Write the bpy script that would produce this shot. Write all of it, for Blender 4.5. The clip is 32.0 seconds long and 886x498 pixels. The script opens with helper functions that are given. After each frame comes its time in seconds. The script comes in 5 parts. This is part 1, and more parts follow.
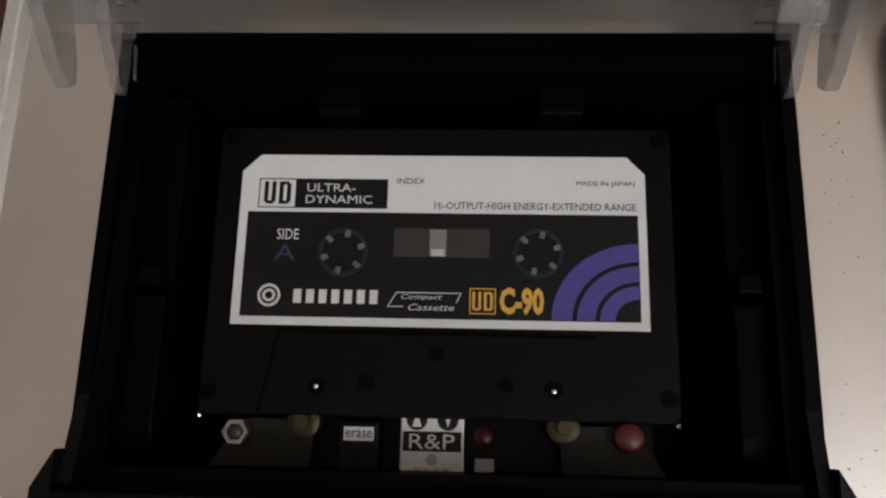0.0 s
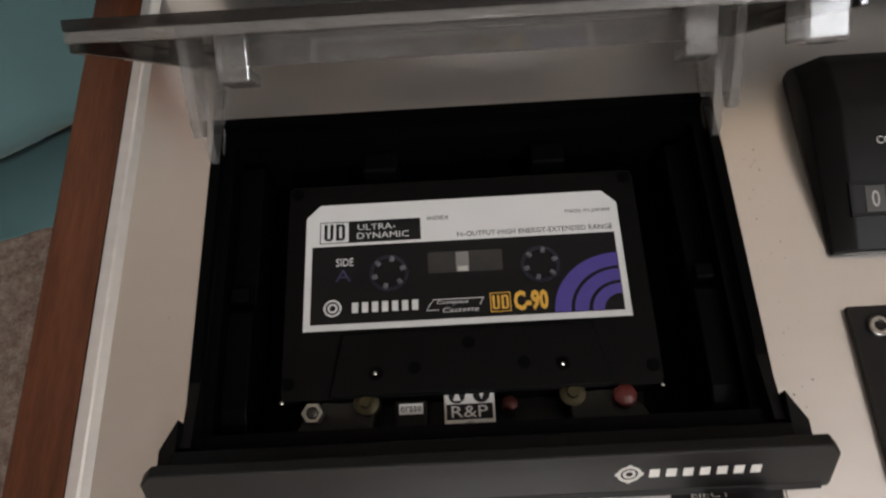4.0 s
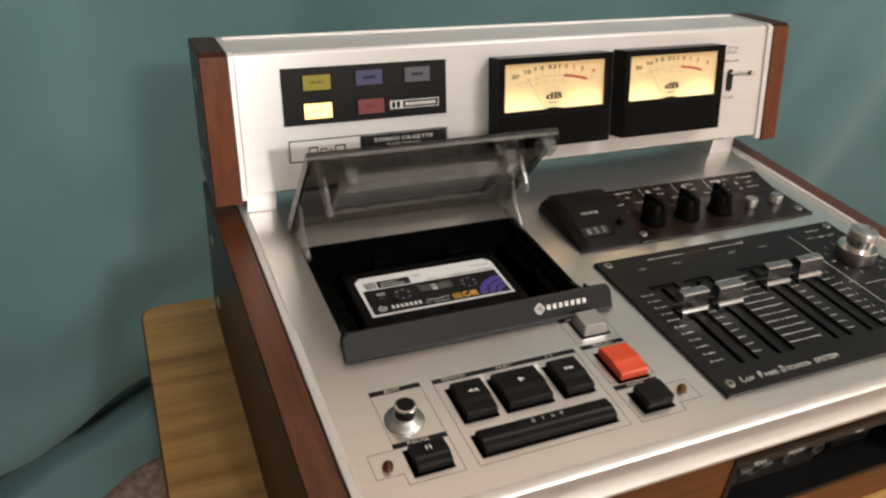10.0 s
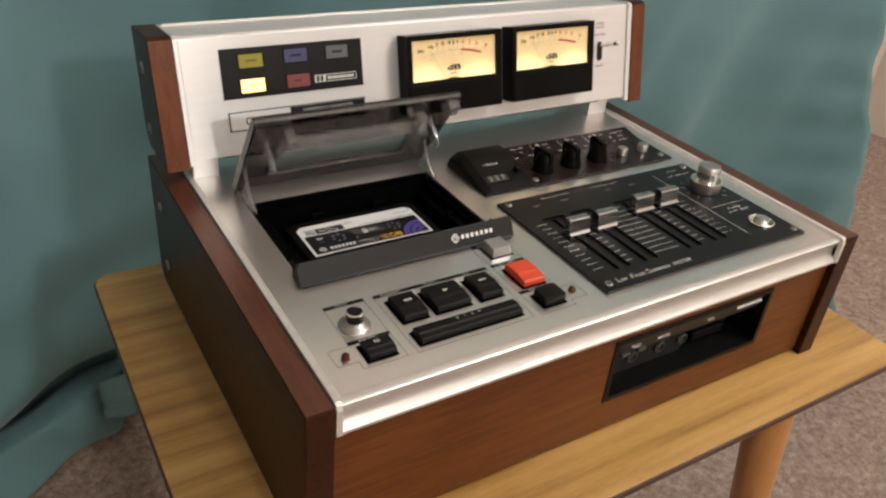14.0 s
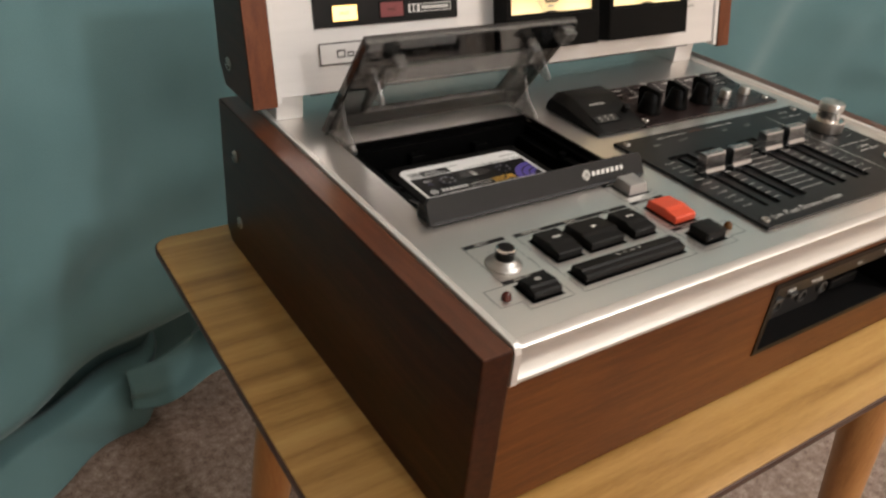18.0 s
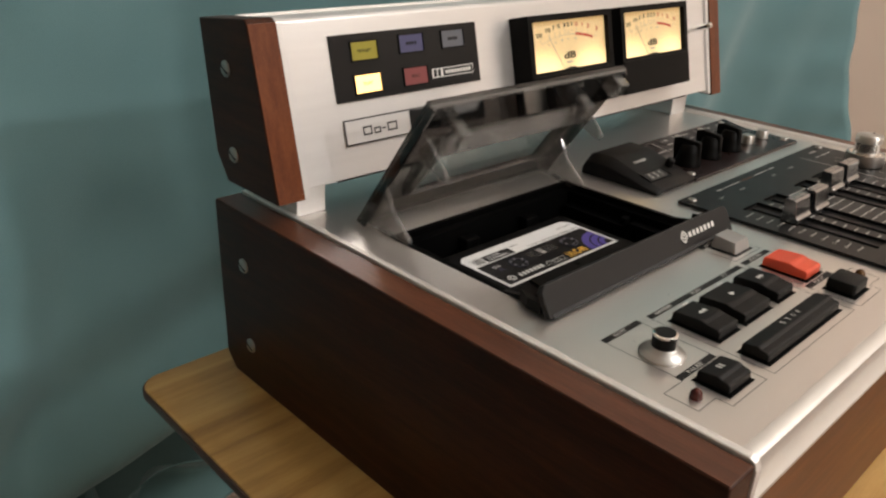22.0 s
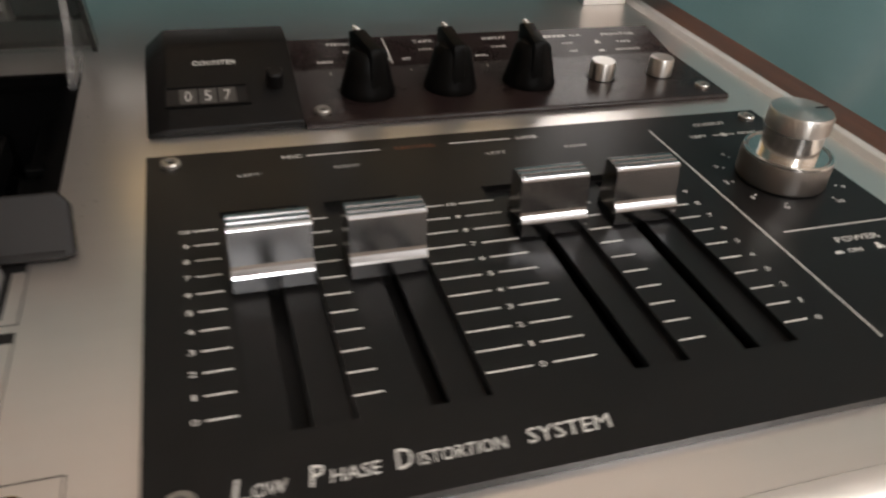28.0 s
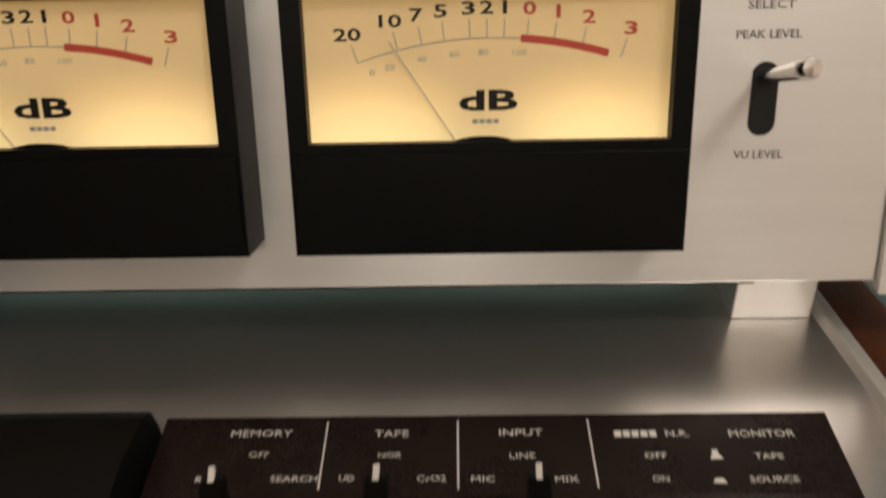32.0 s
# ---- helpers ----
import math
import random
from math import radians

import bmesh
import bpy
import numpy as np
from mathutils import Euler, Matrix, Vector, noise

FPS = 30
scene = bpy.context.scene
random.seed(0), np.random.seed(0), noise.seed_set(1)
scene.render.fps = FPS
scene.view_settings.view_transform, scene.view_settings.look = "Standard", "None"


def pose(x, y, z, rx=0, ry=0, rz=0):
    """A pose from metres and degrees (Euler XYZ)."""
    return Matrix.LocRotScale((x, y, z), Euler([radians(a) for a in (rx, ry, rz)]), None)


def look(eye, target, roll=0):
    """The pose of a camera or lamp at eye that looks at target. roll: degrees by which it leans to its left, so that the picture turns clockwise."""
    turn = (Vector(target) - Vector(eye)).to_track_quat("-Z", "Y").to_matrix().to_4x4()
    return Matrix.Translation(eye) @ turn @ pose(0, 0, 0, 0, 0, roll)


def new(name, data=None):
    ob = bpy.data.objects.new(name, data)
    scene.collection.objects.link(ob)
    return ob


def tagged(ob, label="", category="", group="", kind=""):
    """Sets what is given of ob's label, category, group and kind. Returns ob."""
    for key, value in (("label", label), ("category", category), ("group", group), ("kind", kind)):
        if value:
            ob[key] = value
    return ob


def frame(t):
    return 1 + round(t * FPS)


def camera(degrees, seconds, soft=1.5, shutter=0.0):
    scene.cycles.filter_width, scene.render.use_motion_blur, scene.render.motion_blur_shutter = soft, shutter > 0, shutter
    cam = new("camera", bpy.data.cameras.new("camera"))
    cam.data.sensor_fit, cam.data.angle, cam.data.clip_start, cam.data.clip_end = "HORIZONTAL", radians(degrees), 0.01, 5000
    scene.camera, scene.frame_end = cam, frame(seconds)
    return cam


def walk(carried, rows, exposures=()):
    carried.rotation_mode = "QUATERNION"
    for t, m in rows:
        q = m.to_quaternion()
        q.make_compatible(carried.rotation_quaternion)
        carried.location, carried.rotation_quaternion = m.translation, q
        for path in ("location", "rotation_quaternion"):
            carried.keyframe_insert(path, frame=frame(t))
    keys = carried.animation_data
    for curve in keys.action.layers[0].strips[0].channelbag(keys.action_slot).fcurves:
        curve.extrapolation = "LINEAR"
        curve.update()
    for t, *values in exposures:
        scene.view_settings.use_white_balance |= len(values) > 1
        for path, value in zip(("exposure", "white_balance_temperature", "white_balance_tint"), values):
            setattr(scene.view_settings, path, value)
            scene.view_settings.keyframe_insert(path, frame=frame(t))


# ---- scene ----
cam = camera(59.75, 32.0, soft=2.3, shutter=0.5)
PATH = [
    (0, (0.10463, 0.12373, 0.75689), (0.05719, 0.35485, -0.21488), -10.48),
    (0.5, (0.10285, 0.12253, 0.75869), (0.06223, 0.35850, -0.21222), -8.68),
    (1, (0.10261, 0.12038, 0.76067), (0.05012, 0.36215, -0.20824), -10.99),
    (1.5, (0.10211, 0.12126, 0.76217), (0.04722, 0.36013, -0.20733), -11.53),
    (2, (0.10168, 0.12008, 0.76503), (0.03887, 0.36471, -0.20255), -13.14),
    (2.5, (0.10093, 0.11708, 0.77113), (0.03807, 0.37398, -0.19326), -12.94),
    (3, (0.10138, 0.10860, 0.77898), (0.03947, 0.39917, -0.17587), -12.33),
    (3.5, (0.10008, 0.09460, 0.78710), (0.05161, 0.44930, -0.14662), -9.27),
    (5.5, (0.06252, 0.01576, 0.80818), (0.14396, 0.59617, -0.00206), -1.47),
    (6, (0.04685, -0.00731, 0.81854), (0.17605, 0.63268, 0.06109), -1.30),
    (6.5, (0.02792, -0.03143, 0.82188), (0.23945, 0.64184, 0.11339), 2.49),
    (7, (0.00933, -0.05463, 0.82566), (0.25780, 0.65487, 0.16621), 3.09),
    (7.5, (-0.00779, -0.07007, 0.82577), (0.26819, 0.65296, 0.19247), 3.59),
    (8, (-0.02359, -0.08236, 0.82251), (0.26730, 0.64607, 0.20220), 3.68),
    (8.5, (-0.03136, -0.09961, 0.82585), (0.27417, 0.64437, 0.23159), 3.00),
    (9, (-0.03760, -0.12582, 0.84013), (0.29565, 0.62794, 0.27375), 3.98),
    (9.5, (-0.05108, -0.15071, 0.84800), (0.29841, 0.61443, 0.30724), 4.97),
    (10, (-0.06309, -0.17826, 0.85578), (0.30117, 0.58885, 0.32771), 5.02),
    (10.5, (-0.06322, -0.19449, 0.85559), (0.32106, 0.57306, 0.34256), 5.13),
    (11, (-0.06966, -0.20570, 0.85457), (0.35466, 0.54538, 0.34877), 4.74),
    (11.5, (-0.07695, -0.21140, 0.85348), (0.37828, 0.52266, 0.34958), 5.17),
    (12, (-0.08551, -0.21940, 0.85775), (0.38589, 0.50457, 0.35411), 5.06),
    (12.5, (-0.09894, -0.23162, 0.86429), (0.37735, 0.48488, 0.35459), 5.08),
    (13, (-0.10351, -0.23945, 0.86835), (0.37475, 0.46932, 0.34977), 5.21),
    (13.5, (-0.10656, -0.24652, 0.87081), (0.37003, 0.46362, 0.35258), 5.32),
    (14, (-0.11582, -0.25225, 0.86940), (0.35880, 0.45654, 0.34751), 5.70),
    (14.5, (-0.12768, -0.24512, 0.85584), (0.34988, 0.46642, 0.34044), 6.01),
    (16.5, (-0.12204, -0.23814, 0.85289), (0.34707, 0.48706, 0.34888), 7.21),
    (17, (-0.13166, -0.23091, 0.84190), (0.33503, 0.49642, 0.33872), 6.76),
    (17.5, (-0.15224, -0.21097, 0.82356), (0.31714, 0.51569, 0.32192), 4.27),
    (18, (-0.17139, -0.18351, 0.80259), (0.32759, 0.51113, 0.28443), 5.48),
    (18.5, (-0.18196, -0.15701, 0.78752), (0.33464, 0.51821, 0.26101), 4.03),
    (19, (-0.18842, -0.14069, 0.77970), (0.35039, 0.52266, 0.26042), 3.70),
    (19.5, (-0.19063, -0.13390, 0.78659), (0.36321, 0.53254, 0.28747), 3.72),
    (20, (-0.19714, -0.12681, 0.78913), (0.37265, 0.55119, 0.32473), 3.26),
    (20.5, (-0.20210, -0.11176, 0.78282), (0.38408, 0.57061, 0.34606), 2.64),
    (21, (-0.20501, -0.09424, 0.77385), (0.41220, 0.57462, 0.35951), 2.45),
    (21.5, (-0.20895, -0.07917, 0.76492), (0.42556, 0.57549, 0.35406), 2.39),
    (22, (-0.20513, -0.06882, 0.76323), (0.43266, 0.58265, 0.35236), 2.36),
    (22.5, (-0.20452, -0.06754, 0.76349), (0.43564, 0.58191, 0.35311), 2.32),
    (23, (-0.19987, -0.06838, 0.76258), (0.44291, 0.58016, 0.35486), 2.03),
    (23.5, (-0.18218, -0.06942, 0.76252), (0.46005, 0.57862, 0.35315), 1.83),
    (24, (-0.16169, -0.06688, 0.75449), (0.47438, 0.57465, 0.32572), 1.93),
    (24.5, (-0.13234, -0.06118, 0.74814), (0.47885, 0.57556, 0.27802), 2.24),
    (26.5, (0.04782, -0.06430, 0.73752), (0.45888, 0.65685, 0.17987), 0.72),
    (27, (0.11364, -0.05799, 0.72617), (0.48428, 0.68100, 0.16356), 1.05),
    (27.5, (0.16528, -0.05630, 0.71648), (0.48730, 0.70703, 0.15646), 1.23),
    (28, (0.20635, -0.05602, 0.71034), (0.47875, 0.72088, 0.14269), 4.29),
    (28.5, (0.24229, -0.05009, 0.70328), (0.44964, 0.73879, 0.12477), 4.91),
    (28.9, (0.26135, -0.04556, 0.70285), (0.43634, 0.71609, 0.07894), 6.22),
    (29, (0.26650, -0.04153, 0.70193), (0.42417, 0.71825, 0.07115), 5.06),
    (29.5, (0.27840, -0.02753, 0.71984), (0.36881, 0.72157, 0.06359), 2.19),
    (30, (0.28867, -0.01280, 0.74081), (0.31340, 0.69991, 0.03979), -1.67),
    (30.5, (0.29583, 0.01686, 0.74711), (0.29575, 0.75086, 0.06796), -3.12),
    (31, (0.30441, 0.04399, 0.73512), (0.28436, 0.83217, 0.11999), -3.62),
    (31.5, (0.30166, 0.06546, 0.72915), (0.27712, 0.90053, 0.17956), -2.68),
    (32, (0.30007, 0.08259, 0.72975), (0.27969, 0.95130, 0.23485), -1.48),
]
walk(cam, [(t, look(eye, target, roll)) for t, eye, target, roll in PATH],
     exposures=[(0.0, -0.45, 6000, 9), (3.0, -0.43, 6000, 9), (5.5, -0.2, 6300, 10), (7.0, -0.15, 6500, 10), (9.0, 0.0, 6500, 10), (10.0, 0.06, 6500, 10), (12.0, 0.04, 6500, 10), (18.0, 0.1, 6500, 10), (22.0, 0.06, 6500, 10), (24.0, 0.06, 6500, 10), (28.0, -0.22, 6400, 11), (29.5, -0.45, 6350, 12), (31.0, -0.45, 6600, 10), (32.0, -0.68, 7150, 10)])

# ---------------------------------------------------------------- light
PANEL_Z = 0.607          # the deck's top panel
TABLE_Z = 0.500          # the table top
world = bpy.data.worlds.new("room")
scene.world = world
world.use_nodes = True
world.node_tree.nodes["Background"].inputs[0].default_value = (0.9, 0.80, 0.70, 1)
world.node_tree.nodes["Background"].inputs[1].default_value = 0.02


def lamp(name, place, power, radius, color):
    data = bpy.data.lights.new(name, "POINT")
    data.energy, data.color, data.shadow_soft_size = power, color, radius
    ob = new(name, data)
    ob.location = place
    return ob


# one lamp low in front of the deck, one under the ceiling
lamp("standing_lamp_light", (0.26, -2.75, 1.91), 92, 0.07, (0.975, 0.96, 0.935))
lamp("ceiling_lamp_light", (1.15, -0.75, 2.12), 49, 0.20, (0.975, 0.96, 0.945))

# ---------------------------------------------------------------- materials
def shader(name):
    m = bpy.data.materials.new(name)
    m.use_nodes = True
    n = m.node_tree.nodes
    return m, n, m.node_tree.links, n["Principled BSDF"]


def ramp(n, stops):
    r = n.new("ShaderNodeValToRGB")
    el = r.color_ramp.elements
    while len(el) < len(stops):
        el.new(0.5)
    for e, (p, c) in zip(el, stops):
        e.position, e.color = p, (*c, 1)
    return r


def coords(n, l, scale):
    tc, mp = n.new("ShaderNodeTexCoord"), n.new("ShaderNodeMapping")
    mp.inputs["Scale"].default_value = scale
    l.new(tc.outputs["Object"], mp.inputs["Vector"])
    return mp.outputs["Vector"]


def noise_tex(n, l, vec, scale, detail=4.0, rough=0.55, distortion=0.0):
    t = n.new("ShaderNodeTexNoise")
    t.inputs["Scale"].default_value, t.inputs["Detail"].default_value = scale, detail
    t.inputs["Roughness"].default_value, t.inputs["Distortion"].default_value = rough, distortion
    l.new(vec, t.inputs["Vector"])
    return t.outputs["Fac"]


def bumped(n, l, b, height, strength, distance):
    bp = n.new("ShaderNodeBump")
    bp.inputs["Strength"].default_value, bp.inputs["Distance"].default_value = strength, distance
    l.new(height, bp.inputs["Height"])
    l.new(bp.outputs["Normal"], b.inputs["Normal"])


def plain(name, color, rough=0.5, metal=0.0, var=0.12, scale=60.0, bump=0.0, fine=1500.0, stretch=(1, 1, 1), spec=0.5, coat=0.0, brushed=0.0, brush_way=(1.0, 0.0), gloss=0.08):
    """A solid surface with a soft variation of tone and gloss at two scales."""
    m, n, l, b = shader(name)
    vec = coords(n, l, stretch)
    big, small = noise_tex(n, l, vec, scale), noise_tex(n, l, vec, fine, 3)
    mix = n.new("ShaderNodeMath")
    mix.operation = "MULTIPLY_ADD"
    mix.inputs[1].default_value = 0.35
    l.new(small, mix.inputs[0])
    half = n.new("ShaderNodeMath")
    half.operation = "MULTIPLY"
    half.inputs[1].default_value = 0.65
    l.new(big, half.inputs[0])
    l.new(half.outputs[0], mix.inputs[2])
    lo = tuple(c * (1 - var) for c in color)
    hi = tuple(min(1, c * (1 + var)) for c in color)
    r = ramp(n, [(0.3, lo), (0.7, hi)])
    l.new(mix.outputs[0], r.inputs[0])
    l.new(r.outputs[0], b.inputs["Base Color"])
    rr = n.new("ShaderNodeMapRange")
    rr.inputs["To Min"].default_value, rr.inputs["To Max"].default_value = max(0.02, rough - gloss), min(1, rough + gloss)
    l.new(mix.outputs[0], rr.inputs["Value"])
    l.new(rr.outputs[0], b.inputs["Roughness"])
    b.inputs["Metallic"].default_value = metal
    b.inputs["Specular IOR Level"].default_value = spec
    b.inputs["Coat Weight"].default_value = coat
    if bump:
        bumped(n, l, b, small, bump, 0.0003)
    if brushed:
        along = n.new("ShaderNodeCombineXYZ")
        along.inputs[1].default_value, along.inputs[2].default_value = brush_way
        l.new(along.outputs[0], b.inputs["Tangent"])
        b.inputs["Anisotropic"].default_value = brushed
    return m


def wood(name, dark, mid, light, stretch, scale, rough=0.42, bands=0.0, coat=0.1, tight=1.0, spec=0.5):
    m, n, l, b = shader(name)
    vec = coords(n, l, stretch)
    grain = noise_tex(n, l, vec, scale, 6, 0.62, 0.4)
    fine = noise_tex(n, l, vec, scale * 9, 3, 0.6)
    flat = coords(n, l, (3, bands, 5) if bands else (9, 9, 9))
    blotch = noise_tex(n, l, flat, 1.0, 2)
    weight = 0.7 if bands else 0.2
    centre = (0.2 if bands else 0.4) + weight / 2
    a = n.new("ShaderNodeMath")
    a.operation = "MULTIPLY_ADD"
    a.inputs[1].default_value = 0.18 if bands else 0.3
    l.new(fine, a.inputs[0])
    c = n.new("ShaderNodeMath")
    c.operation = "MULTIPLY_ADD"
    c.inputs[1].default_value = 0.22 if bands else 0.5
    l.new(grain, c.inputs[0])
    d = n.new("ShaderNodeMath")
    d.operation = "MULTIPLY"
    d.inputs[1].default_value = weight
    l.new(blotch, d.inputs[0])
    l.new(d.outputs[0], c.inputs[2])
    l.new(c.outputs[0], a.inputs[2])
    r = ramp(n, [(centre - 0.14 * tight, dark), (centre, mid), (centre + 0.16 * tight, light)])
    l.new(a.outputs[0], r.inputs[0])
    l.new(r.outputs[0], b.inputs["Base Color"])
    b.inputs["Roughness"].default_value = rough
    b.inputs["Coat Weight"].default_value = coat
    b.inputs["Coat Roughness"].default_value = 0.25
    b.inputs["Specular IOR Level"].default_value = spec
    bumped(n, l, b, fine, 0.12, 0.0004)
    return m


def clear(name, color, rough=0.06, alpha=0.5, body=0.03):
    """Thin smoked plastic: a see-through sheet with a glossy face."""
    m, n, l, b = shader(name)
    out = n["Material Output"]
    tr, gl, mx = n.new("ShaderNodeBsdfTransparent"), n.new("ShaderNodeBsdfPrincipled"), n.new("ShaderNodeMixShader")
    tr.inputs["Color"].default_value = (*color, 1)
    gl.inputs["Base Color"].default_value = (body, body * 0.97, body * 0.94, 1)
    gl.inputs["Roughness"].default_value = rough
    vec = coords(n, l, (1, 1, 1))
    dust = noise_tex(n, l, vec, 120, 5, 0.7)
    mr = n.new("ShaderNodeMapRange")
    mr.inputs["From Min"].default_value, mr.inputs["From Max"].default_value = 0.3, 0.75
    mr.inputs["To Min"].default_value, mr.inputs["To Max"].default_value = alpha * 0.8, alpha * 1.25
    l.new(dust, mr.inputs["Value"])
    l.new(mr.outputs[0], mx.inputs[0])
    l.new(tr.outputs[0], mx.inputs[1])
    l.new(gl.outputs[0], mx.inputs[2])
    l.new(mx.outputs[0], out.inputs["Surface"])
    return m


def smoked(name, tint, dust, rough=0.04, haze=0.05):
    """Moulded smoked plastic: tinted light through it, a mirror gloss that grows at a slant, a little haze."""
    m, n, l, b = shader(name)
    out = n["Material Output"]
    tr, df, gl = n.new("ShaderNodeBsdfTransparent"), n.new("ShaderNodeBsdfDiffuse"), n.new("ShaderNodeBsdfGlossy")
    tr.inputs["Color"].default_value = (*tint, 1)
    df.inputs["Color"].default_value = (*dust, 1)
    gl.inputs["Roughness"].default_value = rough
    gl.inputs["Color"].default_value = (1, 1, 1, 1)
    vec = coords(n, l, (1, 1, 1))
    spots = noise_tex(n, l, vec, 90, 5, 0.7)
    mr = n.new("ShaderNodeMapRange")
    mr.inputs["From Min"].default_value, mr.inputs["From Max"].default_value = 0.3, 0.75
    mr.inputs["To Min"].default_value, mr.inputs["To Max"].default_value = haze * 0.8, haze * 1.3
    l.new(spots, mr.inputs["Value"])
    first, last, lw = n.new("ShaderNodeMixShader"), n.new("ShaderNodeMixShader"), n.new("ShaderNodeLayerWeight")
    lw.inputs["Blend"].default_value = 0.5
    steep, sheen = n.new("ShaderNodeMath"), n.new("ShaderNodeMath")
    steep.operation, sheen.operation = "POWER", "MULTIPLY_ADD"
    steep.inputs[1].default_value = 4.0
    sheen.inputs[1].default_value, sheen.inputs[2].default_value = 0.8, 0.035
    l.new(lw.outputs["Facing"], steep.inputs[0])
    l.new(steep.outputs[0], sheen.inputs[0])
    l.new(mr.outputs[0], first.inputs[0])
    l.new(tr.outputs[0], first.inputs[1])
    l.new(df.outputs[0], first.inputs[2])
    l.new(sheen.outputs[0], last.inputs[0])
    l.new(first.outputs[0], last.inputs[1])
    l.new(gl.outputs[0], last.inputs[2])
    l.new(last.outputs[0], out.inputs["Surface"])
    return m


def turned(name, color, rough, way=0.75):
    """Metal turned on a lathe, whose fine rings spread the light into rays."""
    m, n, l, b = shader(name)
    vec = coords(n, l, (1, 1, 1))
    tone = noise_tex(n, l, vec, 300, 3)
    r = ramp(n, [(0.3, tuple(c * 0.94 for c in color)), (0.7, color)])
    l.new(tone, r.inputs[0])
    l.new(r.outputs[0], b.inputs["Base Color"])
    tg = n.new("ShaderNodeTangent")
    tg.direction_type, tg.axis = "RADIAL", "Z"
    l.new(tg.outputs[0], b.inputs["Tangent"])
    b.inputs["Anisotropic"].default_value = way
    b.inputs["Anisotropic Rotation"].default_value = 0.25
    b.inputs["Metallic"].default_value = 1.0
    b.inputs["Roughness"].default_value = rough
    return m


def glow(name, color, strength, base=(0.5, 0.5, 0.5)):
    m, n, l, b = shader(name)
    b.inputs["Base Color"].default_value = (*base, 1)
    b.inputs["Emission Color"].default_value = (*color, 1)
    b.inputs["Emission Strength"].default_value = strength
    b.inputs["Roughness"].default_value = 0.35
    return m


ALU = plain("satin_aluminium", (0.84, 0.805, 0.77), 0.29, 0.93, 0.015, 14, 0.0, 900, (1, 14, 14), brushed=0.22, gloss=0.01)
BRIDGE_ALU = plain("fine_satin_aluminium", (0.74, 0.72, 0.70), 0.36, 0.55, 0.04, 14, 0.03, 900, (1, 14, 14), brushed=0.7, brush_way=(0.2284, 0.9736), gloss=0.03)
POLISHED = plain("satin_fader_metal", (0.39, 0.39, 0.398), 0.19, 1.0, 0.03, 60, 0.0, 900, (12, 1, 1), gloss=0.02)
SATIN_GREY = plain("satin_grey_metal", (0.42, 0.41, 0.40), 0.42, 0.8, 0.04, 60, 0.0, 900, gloss=0.03)
NICKEL = plain("dull_nickel_screw", (0.42, 0.40, 0.37), 0.36, 0.9, 0.06, 200, gloss=0.04)
ALU_TRIM = plain("bright_aluminium", (0.78, 0.755, 0.725), 0.50, 0.7, 0.05, 30, 0.0, 1200, (1, 10, 10))
COLLAR = plain("spun_collar_metal", (0.42, 0.41, 0.39), 0.40, 1.0, 0.05, 200, gloss=0.05)
LIP_ALU = plain("satin_lip_aluminium", (0.64, 0.615, 0.58), 0.40, 0.75, 0.05, 30, 0.0, 1200, (1, 10, 10))
CHROME = plain("polished_metal", (0.78, 0.76, 0.73), 0.16, 1.0, 0.06, 200)
TURNED = turned("turned_aluminium", (0.62, 0.605, 0.58), 0.34)
# Darker than TURNED: the black plate's reflection is put into the colour.
DARK_TURNED = plain("turned_ring_dark_reflection", (0.27, 0.255, 0.245), 0.34, 1.0, 0.04, 200, gloss=0.03)
METER_BLACK = plain("black_meter_plastic", (0.0035, 0.0033, 0.0032), 0.38, 0.0, 0.2, 80, 0.04, 1800, spec=0.08)
BLACK_PLATE = plain("black_anodised_plate", (0.008, 0.0075, 0.0075), 0.36, 0.0, 0.25, 40, 0.03, 2000, spec=0.25)
BROWN_PLATE = plain("black_brown_plate", (0.014, 0.0085, 0.008), 0.28, 0.0, 0.2, 40, 0.03, 2000, spec=0.25)
BLACK_PLASTIC = plain("black_plastic", (0.0045, 0.0042, 0.0041), 0.42, 0.0, 0.25, 80, 0.06, 1800, spec=0.16)
# Blacker than BLACK_PLASTIC: shade down in the well and holes is in the colour.
BLACK_RECESS_SHADE = plain("black_plastic_recess_shade", (0.0010, 0.0010, 0.0010), 0.5, 0.0, 0.25, 80, 0.06, 1800, spec=0.05)
KEY_BLACK = plain("black_key_plastic", (0.006, 0.0053, 0.005), 0.46, 0.0, 0.2, 90, 0.04, 1600, spec=0.16)
BAR_BLACK = plain("grey_black_cover_plastic", (0.0110, 0.0100, 0.0097), 0.5, 0.0, 0.12, 90, 0.06, 2200, spec=0.28)
SHELL = plain("dark_cassette_shell", (0.0028, 0.0026, 0.0025), 0.5, 0.0, 0.15, 90, 0.08, 2400, spec=0.12)
KNOB_BLACK = plain("black_knob_plastic", (0.0028, 0.0026, 0.0025), 0.40, 0.0, 0.2, 90, 0.03, 1600, spec=0.07)
RED_KEY = plain("orange_red_plastic", (0.62, 0.065, 0.022), 0.38, 0.0, 0.08, 90, 0.05, 1500)
WHITE_INK = plain("white_ink", (0.72, 0.70, 0.66), 0.55, 0, 0.06, 300)
GREY_INK = plain("grey_ink", (0.42, 0.41, 0.39), 0.55, 0, 0.08, 300)
BLACK_INK = plain("black_ink", (0.008, 0.0075, 0.0075), 0.5, 0, 0.1, 300, spec=0.25)
RED_INK = plain("red_ink", (0.62, 0.07, 0.045), 0.55, 0, 0.08, 300)
